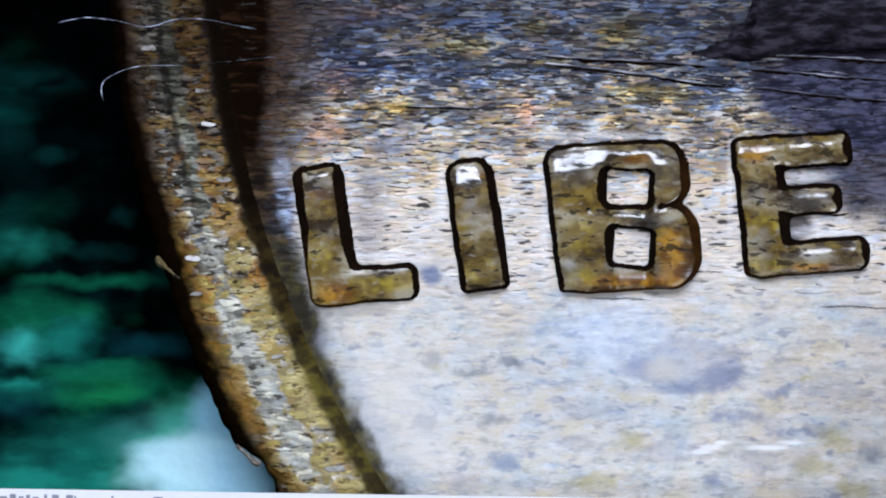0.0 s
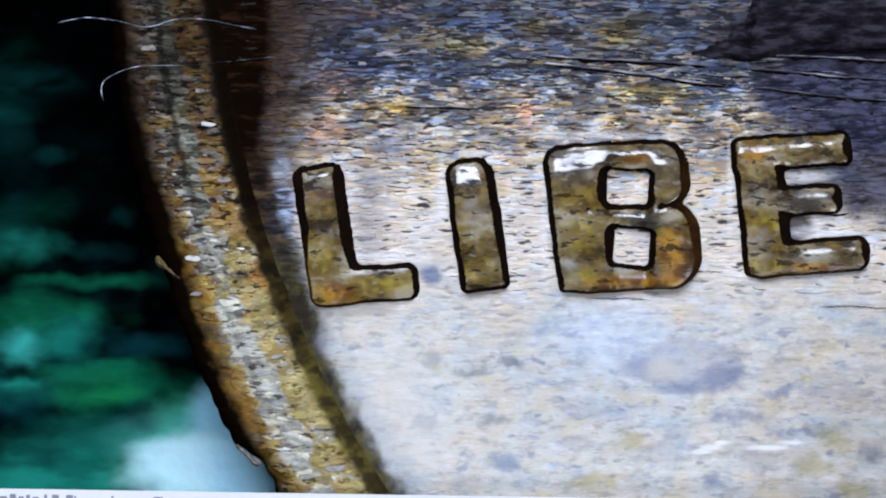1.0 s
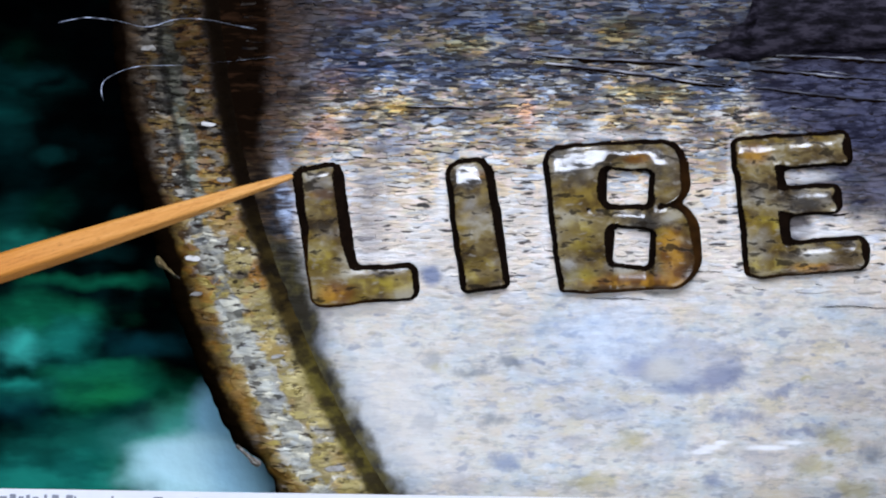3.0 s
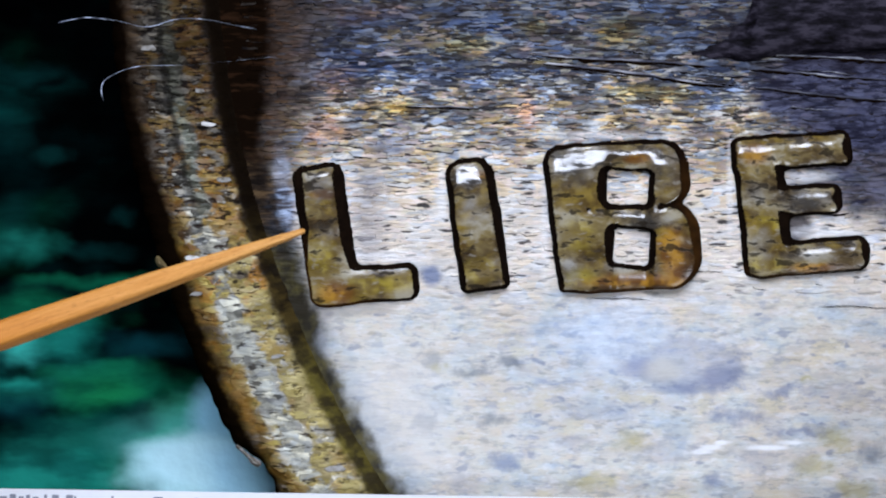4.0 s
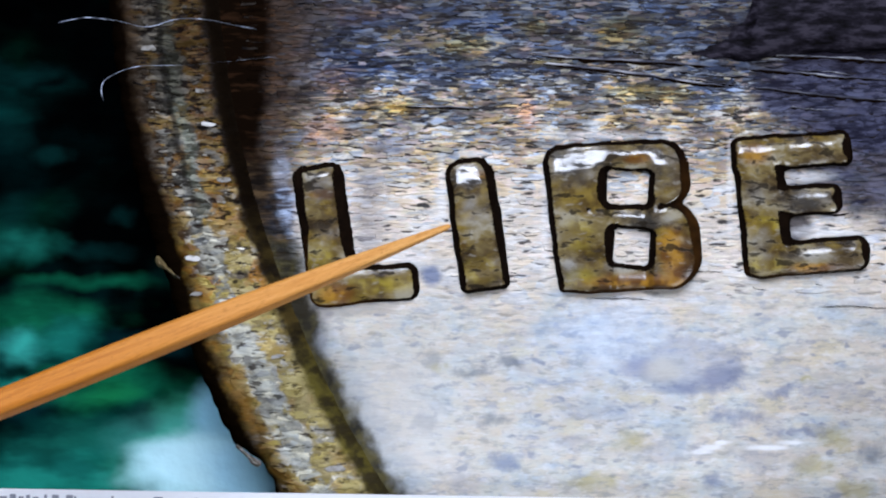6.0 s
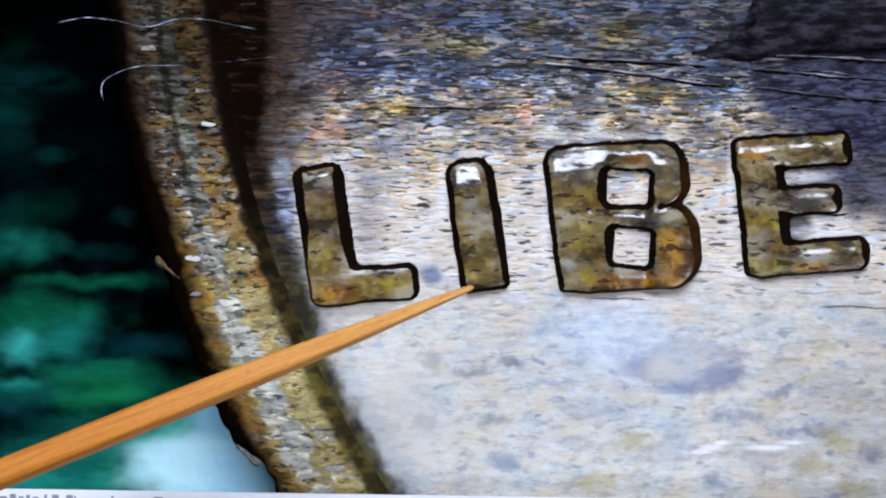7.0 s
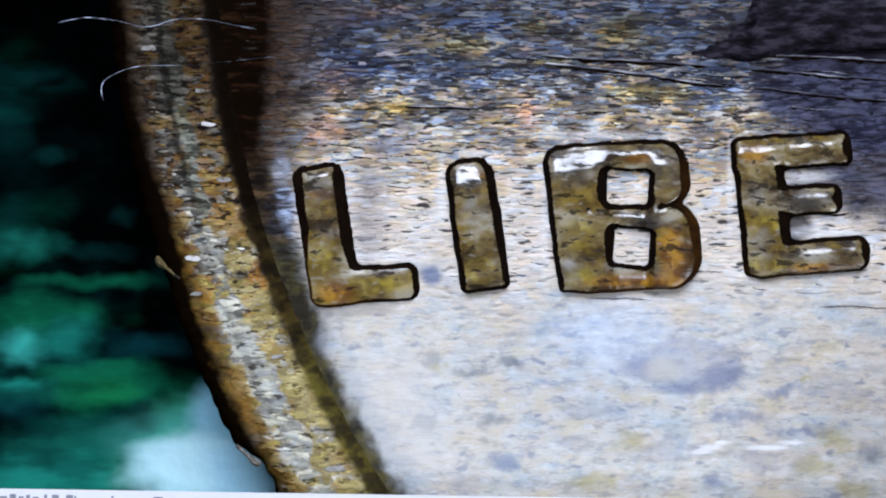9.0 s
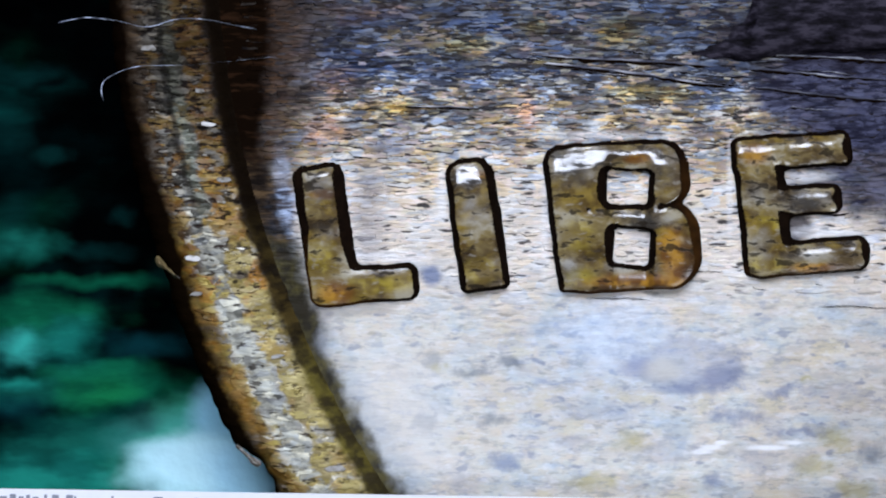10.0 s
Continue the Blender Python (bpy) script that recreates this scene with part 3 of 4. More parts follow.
# ---- helpers for meshes ----
def mesh_part(name, verts, faces, materials, parent=None, label="", slots=None, smooth=True):
    me = bpy.data.meshes.new(name)
    me.from_pydata(verts, [], faces)
    for m in materials:
        me.materials.append(m)
    if slots is not None:
        me.polygons.foreach_set("material_index", slots)
    me.polygons.foreach_set("use_smooth", [smooth] * len(me.polygons))
    me.update()
    ob = new(name, me)
    if parent:
        ob.parent = parent
        ob.matrix_parent_inverse = parent.matrix_world.inverted()
    return tagged(ob, label) if label else ob


def box_distance(p, u, v, hu, hv, turn, r):
    """Signed distance, positive inside, to a rounded bar of half sizes hu, hv that leans by turn degrees."""
    c, s = math.cos(radians(turn)), math.sin(radians(turn))
    du, dv = p[0] - u, p[1] - v
    a, b = abs(du * c + dv * s) - hu + r, abs(-du * s + dv * c) - hv + r
    return -(np.hypot(np.maximum(a, 0), np.maximum(b, 0)) + np.minimum(np.maximum(a, b), 0) - r)


def blend_max(a, b, k):
    h = np.clip(0.5 + 0.5 * (a - b) / k, 0, 1)
    return b + (a - b) * h + k * h * (1 - h)


def wobble(p, size, seed):
    """Smooth unevenness from a few crossed waves."""
    rng = np.random.default_rng(seed)
    total = 0
    for _ in range(7):
        a, f, q = rng.uniform(0, 2 * math.pi), rng.uniform(0.7, 2.2) / size, rng.uniform(0, 6.28)
        total = total + np.sin((p[0] * math.cos(a) + p[1] * math.sin(a)) * f + q)
    return total / 7


def raised(name, bars, holes, parent, label, seed, wall=9, shade_wall=9, height=11, dome=11.5, blend=14, materials=None, step=1.5, shine=1.0, uneven=2.2, left=0, worn=9999, swell=2.6):
    """A struck relief shape: bars joined, holes cut, steep walls and a domed, uneven top."""
    us = [b[0] for b in bars]
    vs = [b[1] for b in bars]
    ext = [max(b[2], b[3]) + 20 for b in bars]
    lo_u, hi_u = min(u - e for u, e in zip(us, ext)), max(u + e for u, e in zip(us, ext))
    lo_v, hi_v = min(v - e for v, e in zip(vs, ext)), max(v + e for v, e in zip(vs, ext))
    gu, gv = np.arange(lo_u, hi_u, step), np.arange(lo_v, hi_v, step)
    p = np.meshgrid(gu, gv)
    d = box_distance(p, *bars[0])
    for b in bars[1:]:
        d = blend_max(d, box_distance(p, *b), blend)
    for h in holes:
        d = -blend_max(-d, box_distance(p, *h), 8)
    d = d + uneven * wobble(p, 16, seed) + 0.5 * wobble(p, 6, seed + 1)
    dv_, du_ = np.gradient(d, step)
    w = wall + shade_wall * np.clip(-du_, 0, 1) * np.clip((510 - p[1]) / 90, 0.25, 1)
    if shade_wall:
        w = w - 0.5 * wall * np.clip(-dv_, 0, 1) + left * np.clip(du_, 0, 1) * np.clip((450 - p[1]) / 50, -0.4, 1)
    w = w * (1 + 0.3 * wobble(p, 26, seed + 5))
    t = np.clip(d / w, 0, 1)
    top = np.clip((d - w) / 12, 0, 1)
    below = np.zeros_like(d)
    for j in range(1, len(gv)):
        below[j] = np.where(d[j] > 0, below[j - 1] + step, 0)
    above = np.zeros_like(d)
    for j in range(len(gv) - 2, -1, -1):
        above[j] = np.where(d[j] > 0, above[j + 1] + step, 0)
    band = np.clip(0.30 * (below + above), 10, 38 * shine)
    slope = np.clip((below - wall) / band, 0, 1) * np.clip((worn - p[1]) / 40, 0, 1)
    crown = 0.36 * band * slope + dome * 0.22 * (1 - (1 - top) ** 2)
    for _ in range(int(32 / step)):
        side = np.pad(crown, 1, mode="edge")
        crown = (side[:-2, 1:-1] + side[2:, 1:-1] + side[1:-1, :-2] + side[1:-1, 2:] + 2 * crown) / 6
    z = height * t + crown * np.clip(d / 3, 0, 1) + (swell * wobble(p, 17, seed + 2) + 0.35 * wobble(p, 9, seed + 3)) * t
    z = np.where(d < 0, d * 1.2 - 1, z)
    keep = d > -2.2 * step
    index = np.full(d.shape, -1)
    verts, faces, slots = [], [], []
    cell = keep[:-1, :-1] & keep[1:, :-1] & keep[:-1, 1:] & keep[1:, 1:]
    need = np.zeros_like(keep)
    for a in (slice(None, -1), slice(1, None)):
        for b in (slice(None, -1), slice(1, None)):
            need[a, b] |= cell
    index[need] = np.arange(need.sum())
    for j, i in zip(*np.nonzero(need)):
        verts.append(((gu[i] - 784) * UNIT, (441 - gv[j]) * UNIT, z[j, i] * UNIT))
    for j, i in zip(*np.nonzero(cell)):
        faces.append((index[j + 1, i], index[j + 1, i + 1], index[j, i + 1], index[j, i]))
        # walls take the painted dark shade, wider on the right
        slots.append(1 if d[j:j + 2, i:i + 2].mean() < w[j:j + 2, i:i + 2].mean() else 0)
    return mesh_part(name, verts, faces, materials or [LETTER, RUSTY_SHADE], parent, label, slots)


def nicks(deg):
    """How far the coin's edge is worn away at each angle."""
    deg = np.where(deg > 360, deg - 360, deg)
    cut = 30 * np.clip((deg - 207.0) / 1.3, 0, 1) * np.clip((212.5 - deg) / 3.0, 0, 1)
    return cut + 5 * np.exp(-((deg - 198.3) / 0.5) ** 2) + 2.2 * np.sin(deg * 4.1) * np.sin(deg * 1.7) + 0.6 * np.sin(deg * 7.3) * np.sin(deg * 3.1)


def lathe(name, radii, heights, angles, materials, parent, label="", slots=None, rough=0.0, seed=0, closed=True):
    """A turned ring about the coin's axis; radii and heights in drawing units, angles in degrees."""
    a = np.radians(np.asarray(angles))
    r, h = np.asarray(radii, float), np.asarray(heights, float)
    nick = np.clip((r - 2030) / 40, 0, 1)[:, None] * nicks(np.degrees(a))[None]
    ru = (r[:, None] - nick) * np.cos(a)[None] + CENTRE_U
    rv = CENTRE_V - (r[:, None] - nick) * np.sin(a)[None]
    z = np.repeat(h[:, None], len(a), 1)
    if rough:
        z = z + rough * (wobble((ru, rv), 14, seed) + 0.7 * wobble((ru, rv), 6, seed + 1) + 0.5 * wobble((ru * 0.5, rv), 3.5, seed + 2))
    x = (ru - 784) * UNIT
    y = (441 - rv) * UNIT
    verts = np.stack([x, y, z * UNIT], -1).reshape(-1, 3).tolist()
    m, faces, index = len(a), [], []
    for j in range(len(r) - 1):
        for i in range(m if closed else m - 1):
            k = (i + 1) % m
            faces.append((j * m + i, j * m + k, (j + 1) * m + k, (j + 1) * m + i))
            index.append(slots[j] if slots else 0)
    return mesh_part(name, verts, faces, materials, parent, label, index)


# ---- the cloth under the coin ----


def build_cloth():
    """A soft mottled cloth that reaches past the view on all sides, flat under the coin."""
    size, count = 0.16, 120
    g = [size * (abs(k / count * 2 - 1) ** 1.6) * (1 if k * 2 > count else -1) for k in range(count + 1)]
    base = -THICK * UNIT
    verts = []
    for y in g:
        for x in g:
            far = max(0.0, math.hypot(x - CENTRE.x, y - CENTRE.y) - 0.0097)
            dip = noise.noise(Vector((x * 420, y * 420, 3.1))) * 0.5 + 0.5
            verts.append((x, y, base - min(1, far * 900) * 0.00035 * dip))
    w = count + 1
    faces = [(j * w + i, j * w + i + 1, (j + 1) * w + i + 1, (j + 1) * w + i) for j in range(count) for i in range(count)]
    n = len(verts)
    rim = [j for j in range(w)] + [j * w + w - 1 for j in range(1, w)] + [w * w - 2 - j for j in range(w - 1)] + [(w - 2 - j) * w for j in range(w - 2)]
    verts += [(verts[k][0], verts[k][1], base - 0.0012) for k in rim]
    for q in range(len(rim)):
        e = (q + 1) % len(rim)
        faces.append((rim[e], rim[q], n + q, n + e))
    faces.append(tuple(n + q for q in reversed(range(len(rim)))))
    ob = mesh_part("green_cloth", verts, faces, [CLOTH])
    return tagged(ob, "dark green and black mottled cloth, shade by the coin painted in, with a pale blue patch", "cloth", kind="structure")


build_cloth()


# ---- the coin ----
def build_coin():
    coin = new("coin")
    coin.location = (CENTRE.x, CENTRE.y, -THICK * UNIT)
    bpy.context.view_layer.update()
    tagged(coin, "worn brown bronze coin with raised lettering, lying on green cloth", "coin")
    fine = list(np.arange(180.5, 216.0, 0.075)) + list(np.arange(216, 540.5, 1.5))
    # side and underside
    lathe("edge", (2095, 2097, 2097, 2088, 2072, 0.5), (-20, -32, -288, -302, -308, -308), fine, [RUSTY_SHADE, RIM], coin,
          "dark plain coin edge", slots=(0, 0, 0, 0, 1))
    # rim: dark rounded shoulder, pitted top, dark inner wall
    shoulder = [(2097 - 45 * (1 - math.cos(q)), -30 + 58 * math.sin(q)) for q in np.linspace(0.05, math.pi / 2, 12)]
    top = [(r, 28 + 4 * math.sin((2052 - r) / 126 * math.pi)) for r in np.arange(2048, 1926, -4.0)]
    inner = [(1926 - 34 * q, 28 - 33 * (q * q * (3 - 2 * q))) for q in np.linspace(0.0, 1.0, 9)]
    prof = shoulder + top + inner
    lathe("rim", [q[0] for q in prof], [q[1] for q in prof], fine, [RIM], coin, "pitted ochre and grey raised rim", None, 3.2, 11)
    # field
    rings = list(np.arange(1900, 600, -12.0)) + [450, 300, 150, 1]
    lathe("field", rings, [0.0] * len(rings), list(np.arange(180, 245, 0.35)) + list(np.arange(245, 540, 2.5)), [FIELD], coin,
          "pale worn field, grey brown towards the top", None, 0.9, 31)
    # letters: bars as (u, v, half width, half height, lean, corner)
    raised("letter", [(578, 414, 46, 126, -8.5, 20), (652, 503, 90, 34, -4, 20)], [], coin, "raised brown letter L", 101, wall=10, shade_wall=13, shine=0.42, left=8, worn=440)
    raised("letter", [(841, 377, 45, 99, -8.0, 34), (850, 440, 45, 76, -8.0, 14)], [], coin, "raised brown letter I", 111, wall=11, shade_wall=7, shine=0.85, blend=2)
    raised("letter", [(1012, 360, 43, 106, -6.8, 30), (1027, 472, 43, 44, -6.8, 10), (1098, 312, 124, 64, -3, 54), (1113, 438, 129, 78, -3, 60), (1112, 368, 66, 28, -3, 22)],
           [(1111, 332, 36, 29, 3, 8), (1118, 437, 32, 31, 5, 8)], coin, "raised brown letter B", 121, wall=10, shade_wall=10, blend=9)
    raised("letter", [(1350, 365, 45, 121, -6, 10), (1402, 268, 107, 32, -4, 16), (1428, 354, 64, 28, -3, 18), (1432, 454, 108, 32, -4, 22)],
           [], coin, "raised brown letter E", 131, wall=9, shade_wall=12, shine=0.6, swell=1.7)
    # the edge of the dark portrait relief
    raised("relief", [(1262, 88, 42, 8, -14, 6), (1300, 80, 50, 15, -16, 8), (1372, 54, 84, 40, -18, 30), (1520, 28, 190, 66, 0, 20)], [], coin, "dark purple brown relief edge", 141,
           wall=24, shade_wall=0, height=7, dome=6, blend=24, swell=1.0, uneven=3.5, materials=[RELIEF, RELIEF], step=4.0)
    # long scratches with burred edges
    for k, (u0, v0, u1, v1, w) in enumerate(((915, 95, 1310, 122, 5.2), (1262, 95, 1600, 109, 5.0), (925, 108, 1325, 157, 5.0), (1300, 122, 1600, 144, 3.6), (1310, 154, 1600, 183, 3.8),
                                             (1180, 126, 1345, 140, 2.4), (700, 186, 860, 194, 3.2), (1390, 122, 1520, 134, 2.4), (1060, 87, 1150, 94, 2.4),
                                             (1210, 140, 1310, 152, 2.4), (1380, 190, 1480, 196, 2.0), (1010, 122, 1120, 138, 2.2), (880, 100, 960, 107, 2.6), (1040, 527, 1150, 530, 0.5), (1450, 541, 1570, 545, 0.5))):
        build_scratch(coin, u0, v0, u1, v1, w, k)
    # torn burrs at the coin's edge
    for bars, label, seed, metal in (([(303, 480, 26, 1.6, 38, 1.5), (283, 461, 7, 1.5, 66, 1.4), (326, 494, 10, 1.5, 20, 1.4)], "curled burr at the coin edge", 401, TORN),
                              ([(438, 804, 24, 1.6, 42, 1.5), (454, 818, 6, 1.5, 20, 1.4)], "torn bright burr at the coin edge", 411, BRIGHT)):
        ob = raised("burr", bars, [], coin, label, seed, wall=3, shade_wall=0, height=6, dome=2, materials=[metal, metal], swell=1.0, uneven=0.6, step=1.0)
        for q in ob.data.vertices:
            q.co.z += 16 * UNIT
    # bright chips on the rim
    for u, v, hu, hv in ((398, 320, 15, 5), (346, 458, 15, 6), (594, 827, 25, 6), (492, 630, 13, 4), (268, 88, 14, 5), (352, 520, 12, 4), (372, 222, 13, 4), (356, 163, 9, 5)):
        flake_mesh("chip", [(u, v, hu, hv, 30, 4)], BRIGHT, coin, "bright chip of bare metal", (5, 6, 7), 0.16, 0.0)
    # worn skin of small raised flakes
    build_flakes(coin)
    return coin


def flake_mesh(name, spots, material, parent, label, corners=(4, 5, 5, 6), tip=0.13, gaps=1.0):
    """Thin uneven flakes, each with a bevelled edge and its own tilt, joined into one part."""
    rng = random.Random(len(spots) + int(spots[0][0] * 7))
    verts, faces, slots = [], [], []
    for u, v, hu, hv, z, lift in spots:
        k = rng.choice(corners)
        base, tilt, roll = len(verts), rng.gauss(0.02, tip), rng.gauss(0, tip * 0.5)
        lean = rng.uniform(-0.12, 0.12)
        # some flakes get a dark lower skirt, a painted shadow under the edge
        shade_drop = rng.choice((0.0, 0.0, 0.0, 0.0, 4.0, 5.5)) * min(1.0, hu / 12) * gaps
        ring = []
        for i in range(k):
            a = 2 * math.pi * (i + rng.uniform(-0.25, 0.25)) / k
            q = rng.uniform(0.70, 1.15)
            ring.append((hu * q * math.copysign(abs(math.cos(a)) ** 0.7, math.cos(a)), hv * q * math.copysign(abs(math.sin(a)) ** 0.7, math.sin(a))))
        for grow, down in ((1.0, 0.0), (1.10, 1.0)):
            for du, dv in ring:
                du, dv = du * grow, dv * grow + du * lean * grow + (shade_drop if down and dv > 0.3 * hv else 0)
                h = z + lift + dv * tilt + du * roll * 0.5 if not down else z - 2.5
                verts.append(((u + du - 784) * UNIT, (441 - v - dv) * UNIT, h * UNIT))
        faces.append(tuple(base + i for i in range(k)))
        slots += [0] + [1 if shade_drop and ring[i][1] + ring[(i + 1) % k][1] > 0.9 * hv else 0 for i in range(k)]
        for i in range(k):
            e = (i + 1) % k
            faces.append((base + e, base + i, base + k + i, base + k + e))
    ob = mesh_part(name, verts, faces, [material, FLAKE_SHADE], parent, label, slots, smooth=False)
    return tagged(ob, kind="stuff") if len(spots) > 1 else ob


def build_flakes(coin):
    rng = random.Random(77)
    spots = []
    while len(spots) < 6200:
        u, v = rng.uniform(440, 1590), rng.uniform(-20, 560)
        keep = 1.0 if v < 250 else max(0.22, 1.0 - (v - 250) / 90) if v < 430 else max(0.0, 0.22 * (530 - v) / 100)
        if rng.random() > keep or math.hypot(u - CENTRE_U, v - CENTRE_V) > 1885:
            continue
        if v < 340 and math.hypot(u - CENTRE_U, v - CENTRE_V) > 1850:
            continue
        size = min(1.7 if v < 380 else 1.1, 0.72 * math.exp(rng.gauss(0, 0.42)))
        spots.append((u, v, 16 * size * rng.uniform(0.6, 1.8), 4.4 * size, 0.6, rng.uniform(0.2, 1.6 if v < 290 else 0.9)))
    spots.sort(key=lambda q: -q[2] * q[3])
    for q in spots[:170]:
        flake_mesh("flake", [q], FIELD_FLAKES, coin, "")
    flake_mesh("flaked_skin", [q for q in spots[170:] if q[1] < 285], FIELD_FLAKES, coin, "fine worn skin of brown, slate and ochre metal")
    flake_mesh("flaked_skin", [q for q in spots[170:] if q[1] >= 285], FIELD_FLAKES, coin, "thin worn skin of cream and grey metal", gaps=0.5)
    spots = []
    while len(spots) < 1900:
        r, a = rng.uniform(1934, 2046), radians(rng.uniform(180.5, 215.0))
        u, v = CENTRE_U + r * math.cos(a), CENTRE_V - r * math.sin(a)
        size = min(1.8, 0.64 * math.exp(rng.gauss(0, 0.55)))
        crest = 28 + 4 * math.sin((2052 - r) / 126 * math.pi)
        size *= 1.3 if v > 480 else 1.0
        if r < 1966 or r > 2030:
            size = min(size, 0.6)
        spots.append((u, v, 15.0 * size * rng.uniform(0.6, 1.7), 4.4 * size, crest, rng.uniform(-1.5, 1.8) if v < 430 else rng.uniform(-1.2, 0.6)))
    spots.sort(key=lambda q: -q[2] * q[3])
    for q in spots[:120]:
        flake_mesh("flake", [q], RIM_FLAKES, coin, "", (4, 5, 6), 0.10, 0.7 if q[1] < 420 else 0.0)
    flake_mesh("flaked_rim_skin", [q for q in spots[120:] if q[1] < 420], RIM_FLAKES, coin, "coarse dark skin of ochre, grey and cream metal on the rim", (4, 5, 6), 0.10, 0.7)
    flake_mesh("flaked_rim_skin", [q for q in spots[120:] if q[1] >= 420], RIM_FLAKES, coin, "smoother pale skin of ochre and grey metal on the rim", (4, 5, 6), 0.07, 0.0)


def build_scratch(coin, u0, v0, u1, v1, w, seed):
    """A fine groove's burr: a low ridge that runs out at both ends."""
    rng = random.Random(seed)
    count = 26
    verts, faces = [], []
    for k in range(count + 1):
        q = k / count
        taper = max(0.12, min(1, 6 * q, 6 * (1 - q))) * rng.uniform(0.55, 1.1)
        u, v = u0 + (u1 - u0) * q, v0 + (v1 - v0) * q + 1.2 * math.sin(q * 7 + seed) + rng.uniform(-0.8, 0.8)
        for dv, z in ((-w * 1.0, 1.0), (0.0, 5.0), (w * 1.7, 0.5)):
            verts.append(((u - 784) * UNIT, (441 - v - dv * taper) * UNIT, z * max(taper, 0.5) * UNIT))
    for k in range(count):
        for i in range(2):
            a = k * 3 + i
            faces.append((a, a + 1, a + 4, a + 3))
    # upper faces bright, lower faces painted dark as the groove's shadow
    mesh_part("scratch", verts, faces, [SCRATCH, RUSTY_SHADE], coin, "fine scratch with a bright burr and a painted dark shade side", [0, 1] * count, smooth=False)


build_coin()


# ---- lint ----
def build_fibre(label, points, z, radius, material):
    """A fine fibre: a smooth tube through a few bends."""
    cu = bpy.data.curves.new("lint_fibre", "CURVE")
    cu.dimensions, cu.bevel_depth, cu.bevel_resolution, cu.resolution_u = "3D", radius * UNIT, 2, 10
    sp = cu.splines.new("NURBS")
    sp.points.add(len(points) - 1)
    for q, (u, v, lift, wide) in zip(sp.points, points):
        q.co, q.radius = (*at(u, v, (z + lift) * UNIT), 1), wide
    sp.use_endpoint_u, sp.order_u = True, 3
    raw = new("lint_raw", cu)
    bpy.context.view_layer.update()
    me = bpy.data.meshes.new_from_object(raw.evaluated_get(bpy.context.evaluated_depsgraph_get()))
    bpy.data.objects.remove(raw)
    me.materials.clear()
    me.materials.append(material)
    me.polygons.foreach_set("use_smooth", [True] * len(me.polygons))
    return tagged(new("lint_fibre", me), label, "fibre")


build_fibre("thin white lint fibre lying across the coin rim",
            ((104, 40, -6, 0.3), (145, 30, 0, 1.0), (175, 33, 0, 1.3), (212, 37, 0, 0.5), (262, 52, -2, 0.7), (310, 32, -1, 1.1), (365, 34, 0, 1.2), (410, 44, -2, 0.6), (455, 52, -14, 0.4)),
            37, 0.85, PALE_FIBRE)
build_fibre("fine curled pale lint fibre lying across the rim",
            ((183, 178, -4, 0.9), (174, 152, 0, 1.1), (198, 132, 0, 0.5), (240, 117, 0, 1.0), (275, 116, -1, 0.5), (325, 116, 0, 0.12), (400, 110, -8, 0.14), (482, 101, -24, 0.1)), 36, 0.85, PALE_FIBRE)


# ---- status bar strip ----
def build_status_strip():
    """A screen's white status bar, built as a thin slab across the coin's rim, with cut-off grey text along its edge.
    """
    low, high = 42 * UNIT, 50 * UNIT
    slope = 0.0160

    def slab(name, u0, u1, down0, down1, za, zb, material, parent=None, label="", bevel=1.0):
        bm = bmesh.new()
        rows = []
        for z, inset in ((za, 0.0), (zb - bevel * UNIT, 0.0), (zb, bevel)):
            rows.append([bm.verts.new(at(u, 864.8 + slope * u + d, z)) for u, d in ((u0 + inset, down0 + inset), (u1 - inset, down0 + inset), (u1 - inset, down1 - inset), (u0 + inset, down1 - inset))])
        bm.faces.new(rows[0])
        bm.faces.new(rows[2][::-1])
        for lower, upper in zip(rows, rows[1:]):
            for i in range(4):
                k = (i + 1) % 4
                bm.faces.new((lower[k], lower[i], upper[i], upper[k]))
        me = bpy.data.meshes.new(name)
        bm.to_mesh(me)
        bm.free()
        me.materials.append(material)
        ob = new(name, me)
        if parent:
            ob.parent = parent
        return tagged(ob, label) if label else ob

    strip = slab("status_strip", -700, 1700, 0, 260, low, high, BAR_WHITE)
    tagged(strip, "white status bar of a screen, built as a strip with cut-off grey text", "paper strip")
    for u, wide, tall in ((-2, 14, 9), (17, 11, 13), (33, 9, 9), (46, 7, 12), (58, 10, 9), (78, 5, 13), (92, 12, 13), (117, 12, 13), (131, 4, 11), (197, 4, 12), (272, 16, 12), (345, 5, 11)):
        slab("text_mark", u, u + wide, 9.5 + 13 - tall, 24, high, high + 0.6 * UNIT, BAR_TEXT, strip, "", 0.2)
    return strip


build_status_strip()


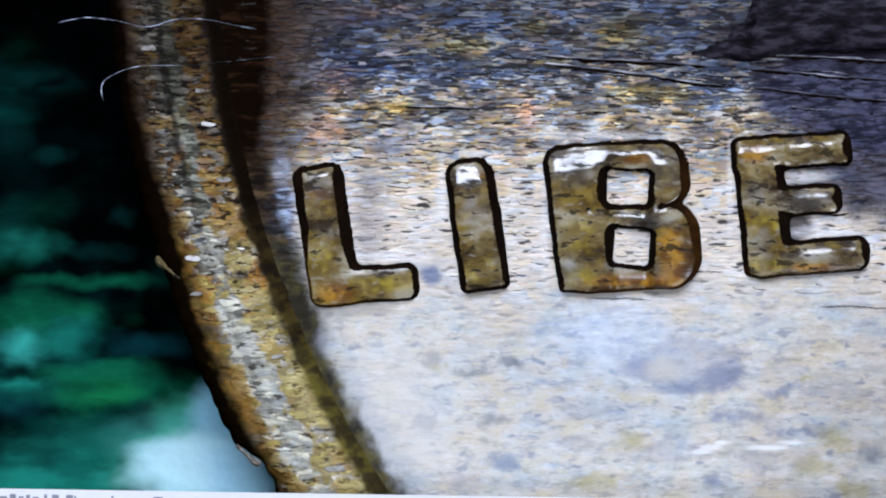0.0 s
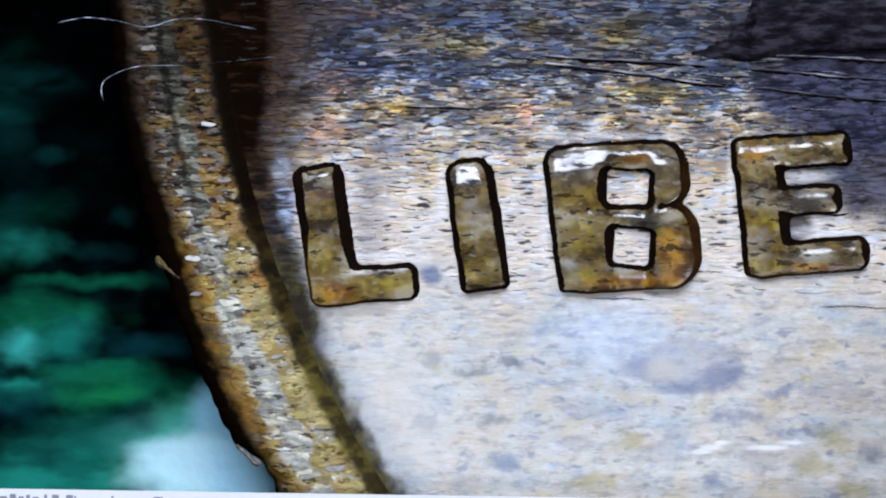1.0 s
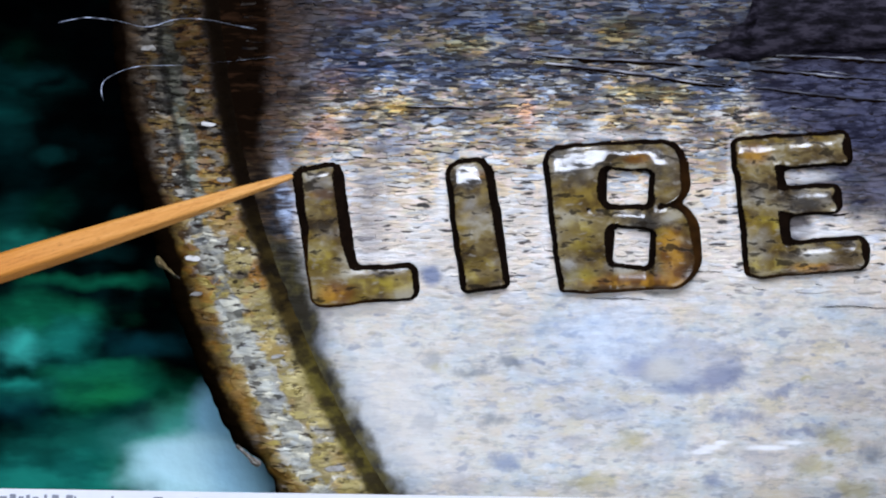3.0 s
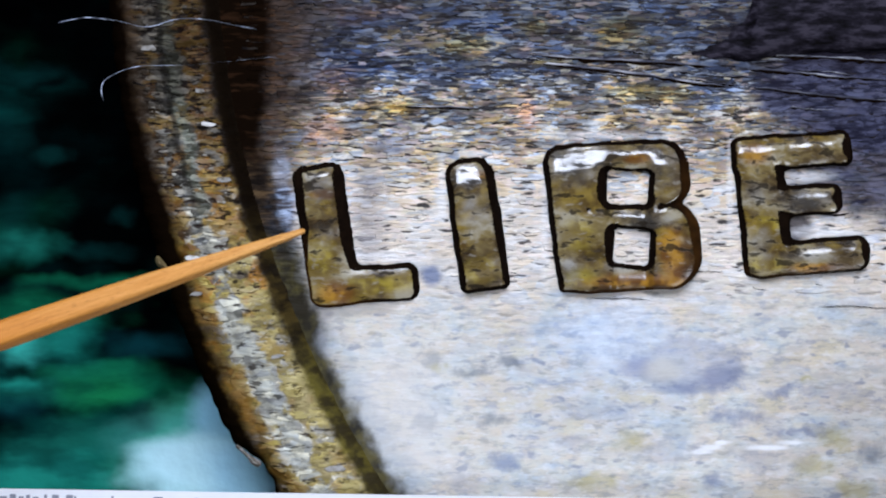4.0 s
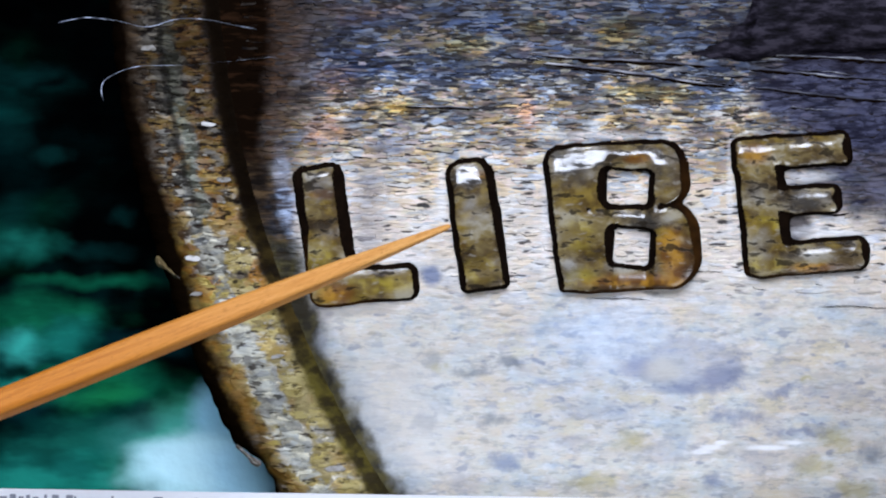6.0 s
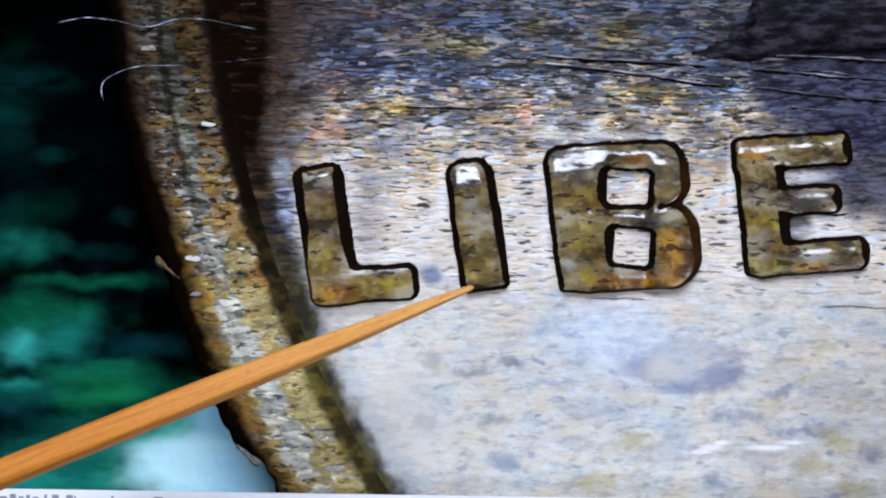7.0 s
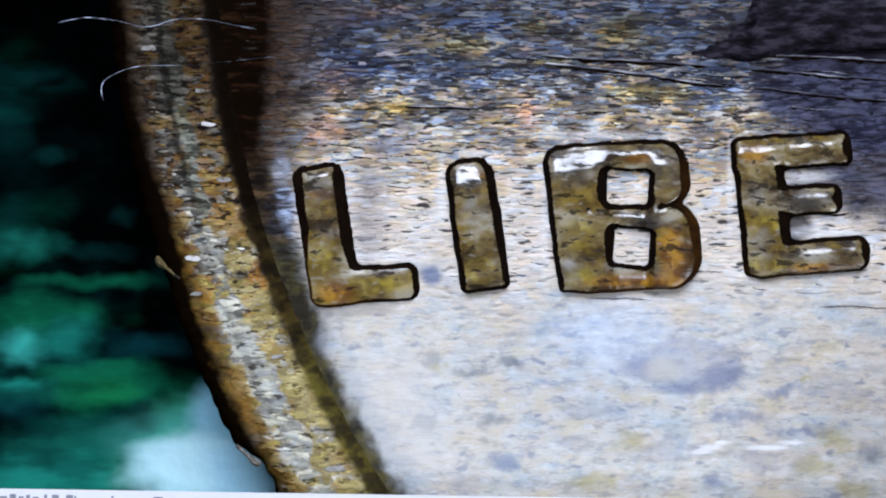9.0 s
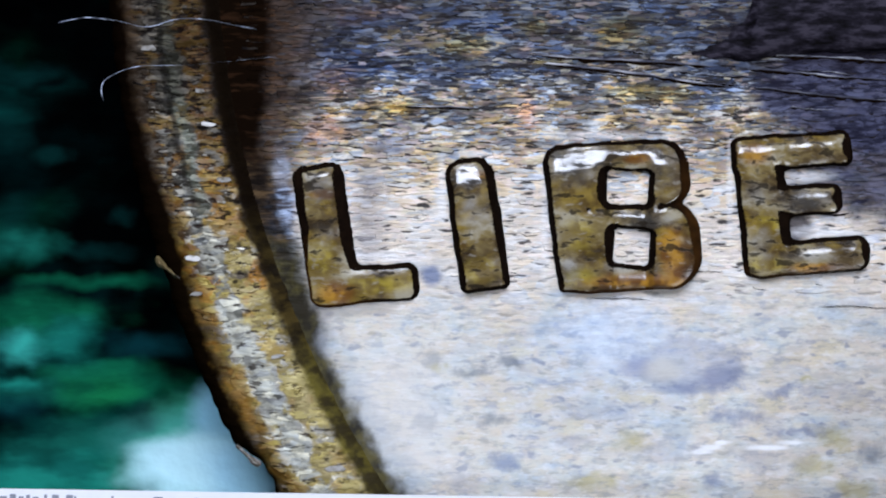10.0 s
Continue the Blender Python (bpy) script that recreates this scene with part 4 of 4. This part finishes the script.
# ---- the toothpick ----
def build_toothpick():
    """A slim wooden pick; its tip is the origin and its shaft runs along -x."""
    stick = new("toothpick")
    tagged(stick, "sharpened orange wooden toothpick held above the coin", "toothpick")
    full, length = 22.4, 2600
    stations = [0, 3, 8, 16, 30, 50, 80, 115, 155, 200, 250, 310, 380, 480, 610, 760, 950, 1200, 1500, 1900, 2300, length - 8, length]
    around = 40
    verts, faces = [], []
    rng = random.Random(5)
    for k, s in enumerate(stations):
        q = min(1, s / 600)
        r = full * (0.19 + 0.81 * (1 - (1 - q) ** 1.9)) if s > 3 else (2.0 if s == 0 else 3.8)
        if s >= length:
            r = full * 0.9
        for i in range(around):
            a = 2 * math.pi * i / around
            c, d = math.cos(a), math.sin(a)
            square = (abs(c) ** 6 + abs(d) ** 6) ** (-1 / 6)
            rr = r * (0.10 + 0.88 * square) * (1 + rng.uniform(-0.015, 0.015))
            verts.append((-s * UNIT, rr * c * UNIT, rr * d * UNIT))
    for k in range(len(stations) - 1):
        for i in range(around):
            e = (i + 1) % around
            faces.append((k * around + i, (k + 1) * around + i, (k + 1) * around + e, k * around + e))
    faces.append(tuple(range(around)))
    faces.append(tuple((len(stations) - 1) * around + i for i in reversed(range(around))))
    cut = stations.index(480)
    split = cut * around
    mesh_part("tip", verts[:split + around], faces[:split] + [faces[-2]], [WOOD], stick, "sharpened tapering tip")
    mesh_part("shaft", verts[split:], [tuple(q - split for q in f) for f in faces[split:-2] + [faces[-1]]], [WOOD], stick)
    return stick


def stick_pose(u, v, v_left, lift=260, rise=6.0, turn=72):
    """The pick's pose with its tip over (u, v), its shaft passing over (0, v_left), its tip lift units above the field."""
    tip = at(u, v, lift * UNIT)
    back = at(0, v_left, lift * UNIT)
    for _ in range(6):
        gone = math.hypot(tip.x - back.x, tip.y - back.y)
        back = at(0 if u > 80 else u - 500, v_left, lift * UNIT + gone * math.tan(radians(rise)))
    turn_to = (tip - back).to_track_quat("X", "Z").to_matrix().to_4x4()
    return Matrix.Translation(tip) @ turn_to @ pose(0, 0, 0, turn)


toothpick = build_toothpick()


def motions():
    rows = [(0.0, (-700, -260, -190, 1500)), (1.8, (-700, -260, -190, 1500)), (1.8667, (-60, -70, -30, 1450)), (1.9, (284, 36, 84, 1560)), (1.9334, (395, 92, 150, 1380)), (1.9667, (448, 126, 205, 1350)), (2.0, (481, 160, 256, 1280)), (2.1, (474, 270, 373, 620)),
            (2.2, (446, 252, 357, 420)), (2.3, (492, 245, 372, 320)), (2.4, (501, 270, 405, 260)), (2.5, (512, 293, 445, 260)),
            (2.6, (512, 288, 446, 260)), (2.7, (514, 290, 452, 260)), (3.2, (519, 326, 490, 260)), (3.8, (525, 368, 535, 260)), (3.9, (532, 390, 562, 260)),
            (4.0, (540, 408, 595, 260)), (4.1, (543, 427, 610, 260)), (4.2, (547, 443, 620, 260)), (4.3, (552, 452, 636, 260)),
            (4.4, (556, 459, 645, 260)), (4.5, (557, 461, 648, 260)), (4.6, (554, 425, 600, 260)), (4.7, (604, 308, 495, 300)),
            (4.8, (722, 338, 600, 300)), (4.9, (860, 408, 706, 270)), (5.0, (887, 406, 713, 260)), (5.1, (893, 388, 718, 260)),
            (5.2, (862, 366, 695, 260)), (5.3, (833, 362, 677, 260)), (5.4, (811, 362, 668, 260)), (5.5, (791, 380, 686, 260)),
            (5.6, (785, 380, 688, 260)), (5.7, (787, 380, 692, 260)), (6.2, (804, 420, 738, 260)), (6.8, (825, 471, 794, 260)), (6.9, (831, 490, 817, 260)),
            (7.0, (838, 508, 840, 260)), (7.1, (841, 511, 845, 260)), (7.2, (836, 503, 836, 260)), (7.3, (830, 485, 806, 260)),
            (7.4, (825, 468, 785, 260)), (7.5, (822, 438, 752, 260)), (7.6, (815, 425, 732, 260)), (7.7, (811, 414, 721, 260)),
            (7.8, (811, 404, 710, 260)), (7.9, (819, 420, 728, 260)), (8.0, (822, 435, 752, 260)), (8.1, (830, 445, 762, 260)),
            (8.2, (817, 442, 730, 290)), (8.3, (640, 208, 352, 1400)), (8.4, (-260, -180, -90, 1500)), (8.5, (-700, -260, -190, 1500)),
            (10.0, (-700, -260, -190, 1500))]
    walk(toothpick, [(t, stick_pose(u, v, vl, lift)) for t, (u, v, vl, lift) in rows])


motions()
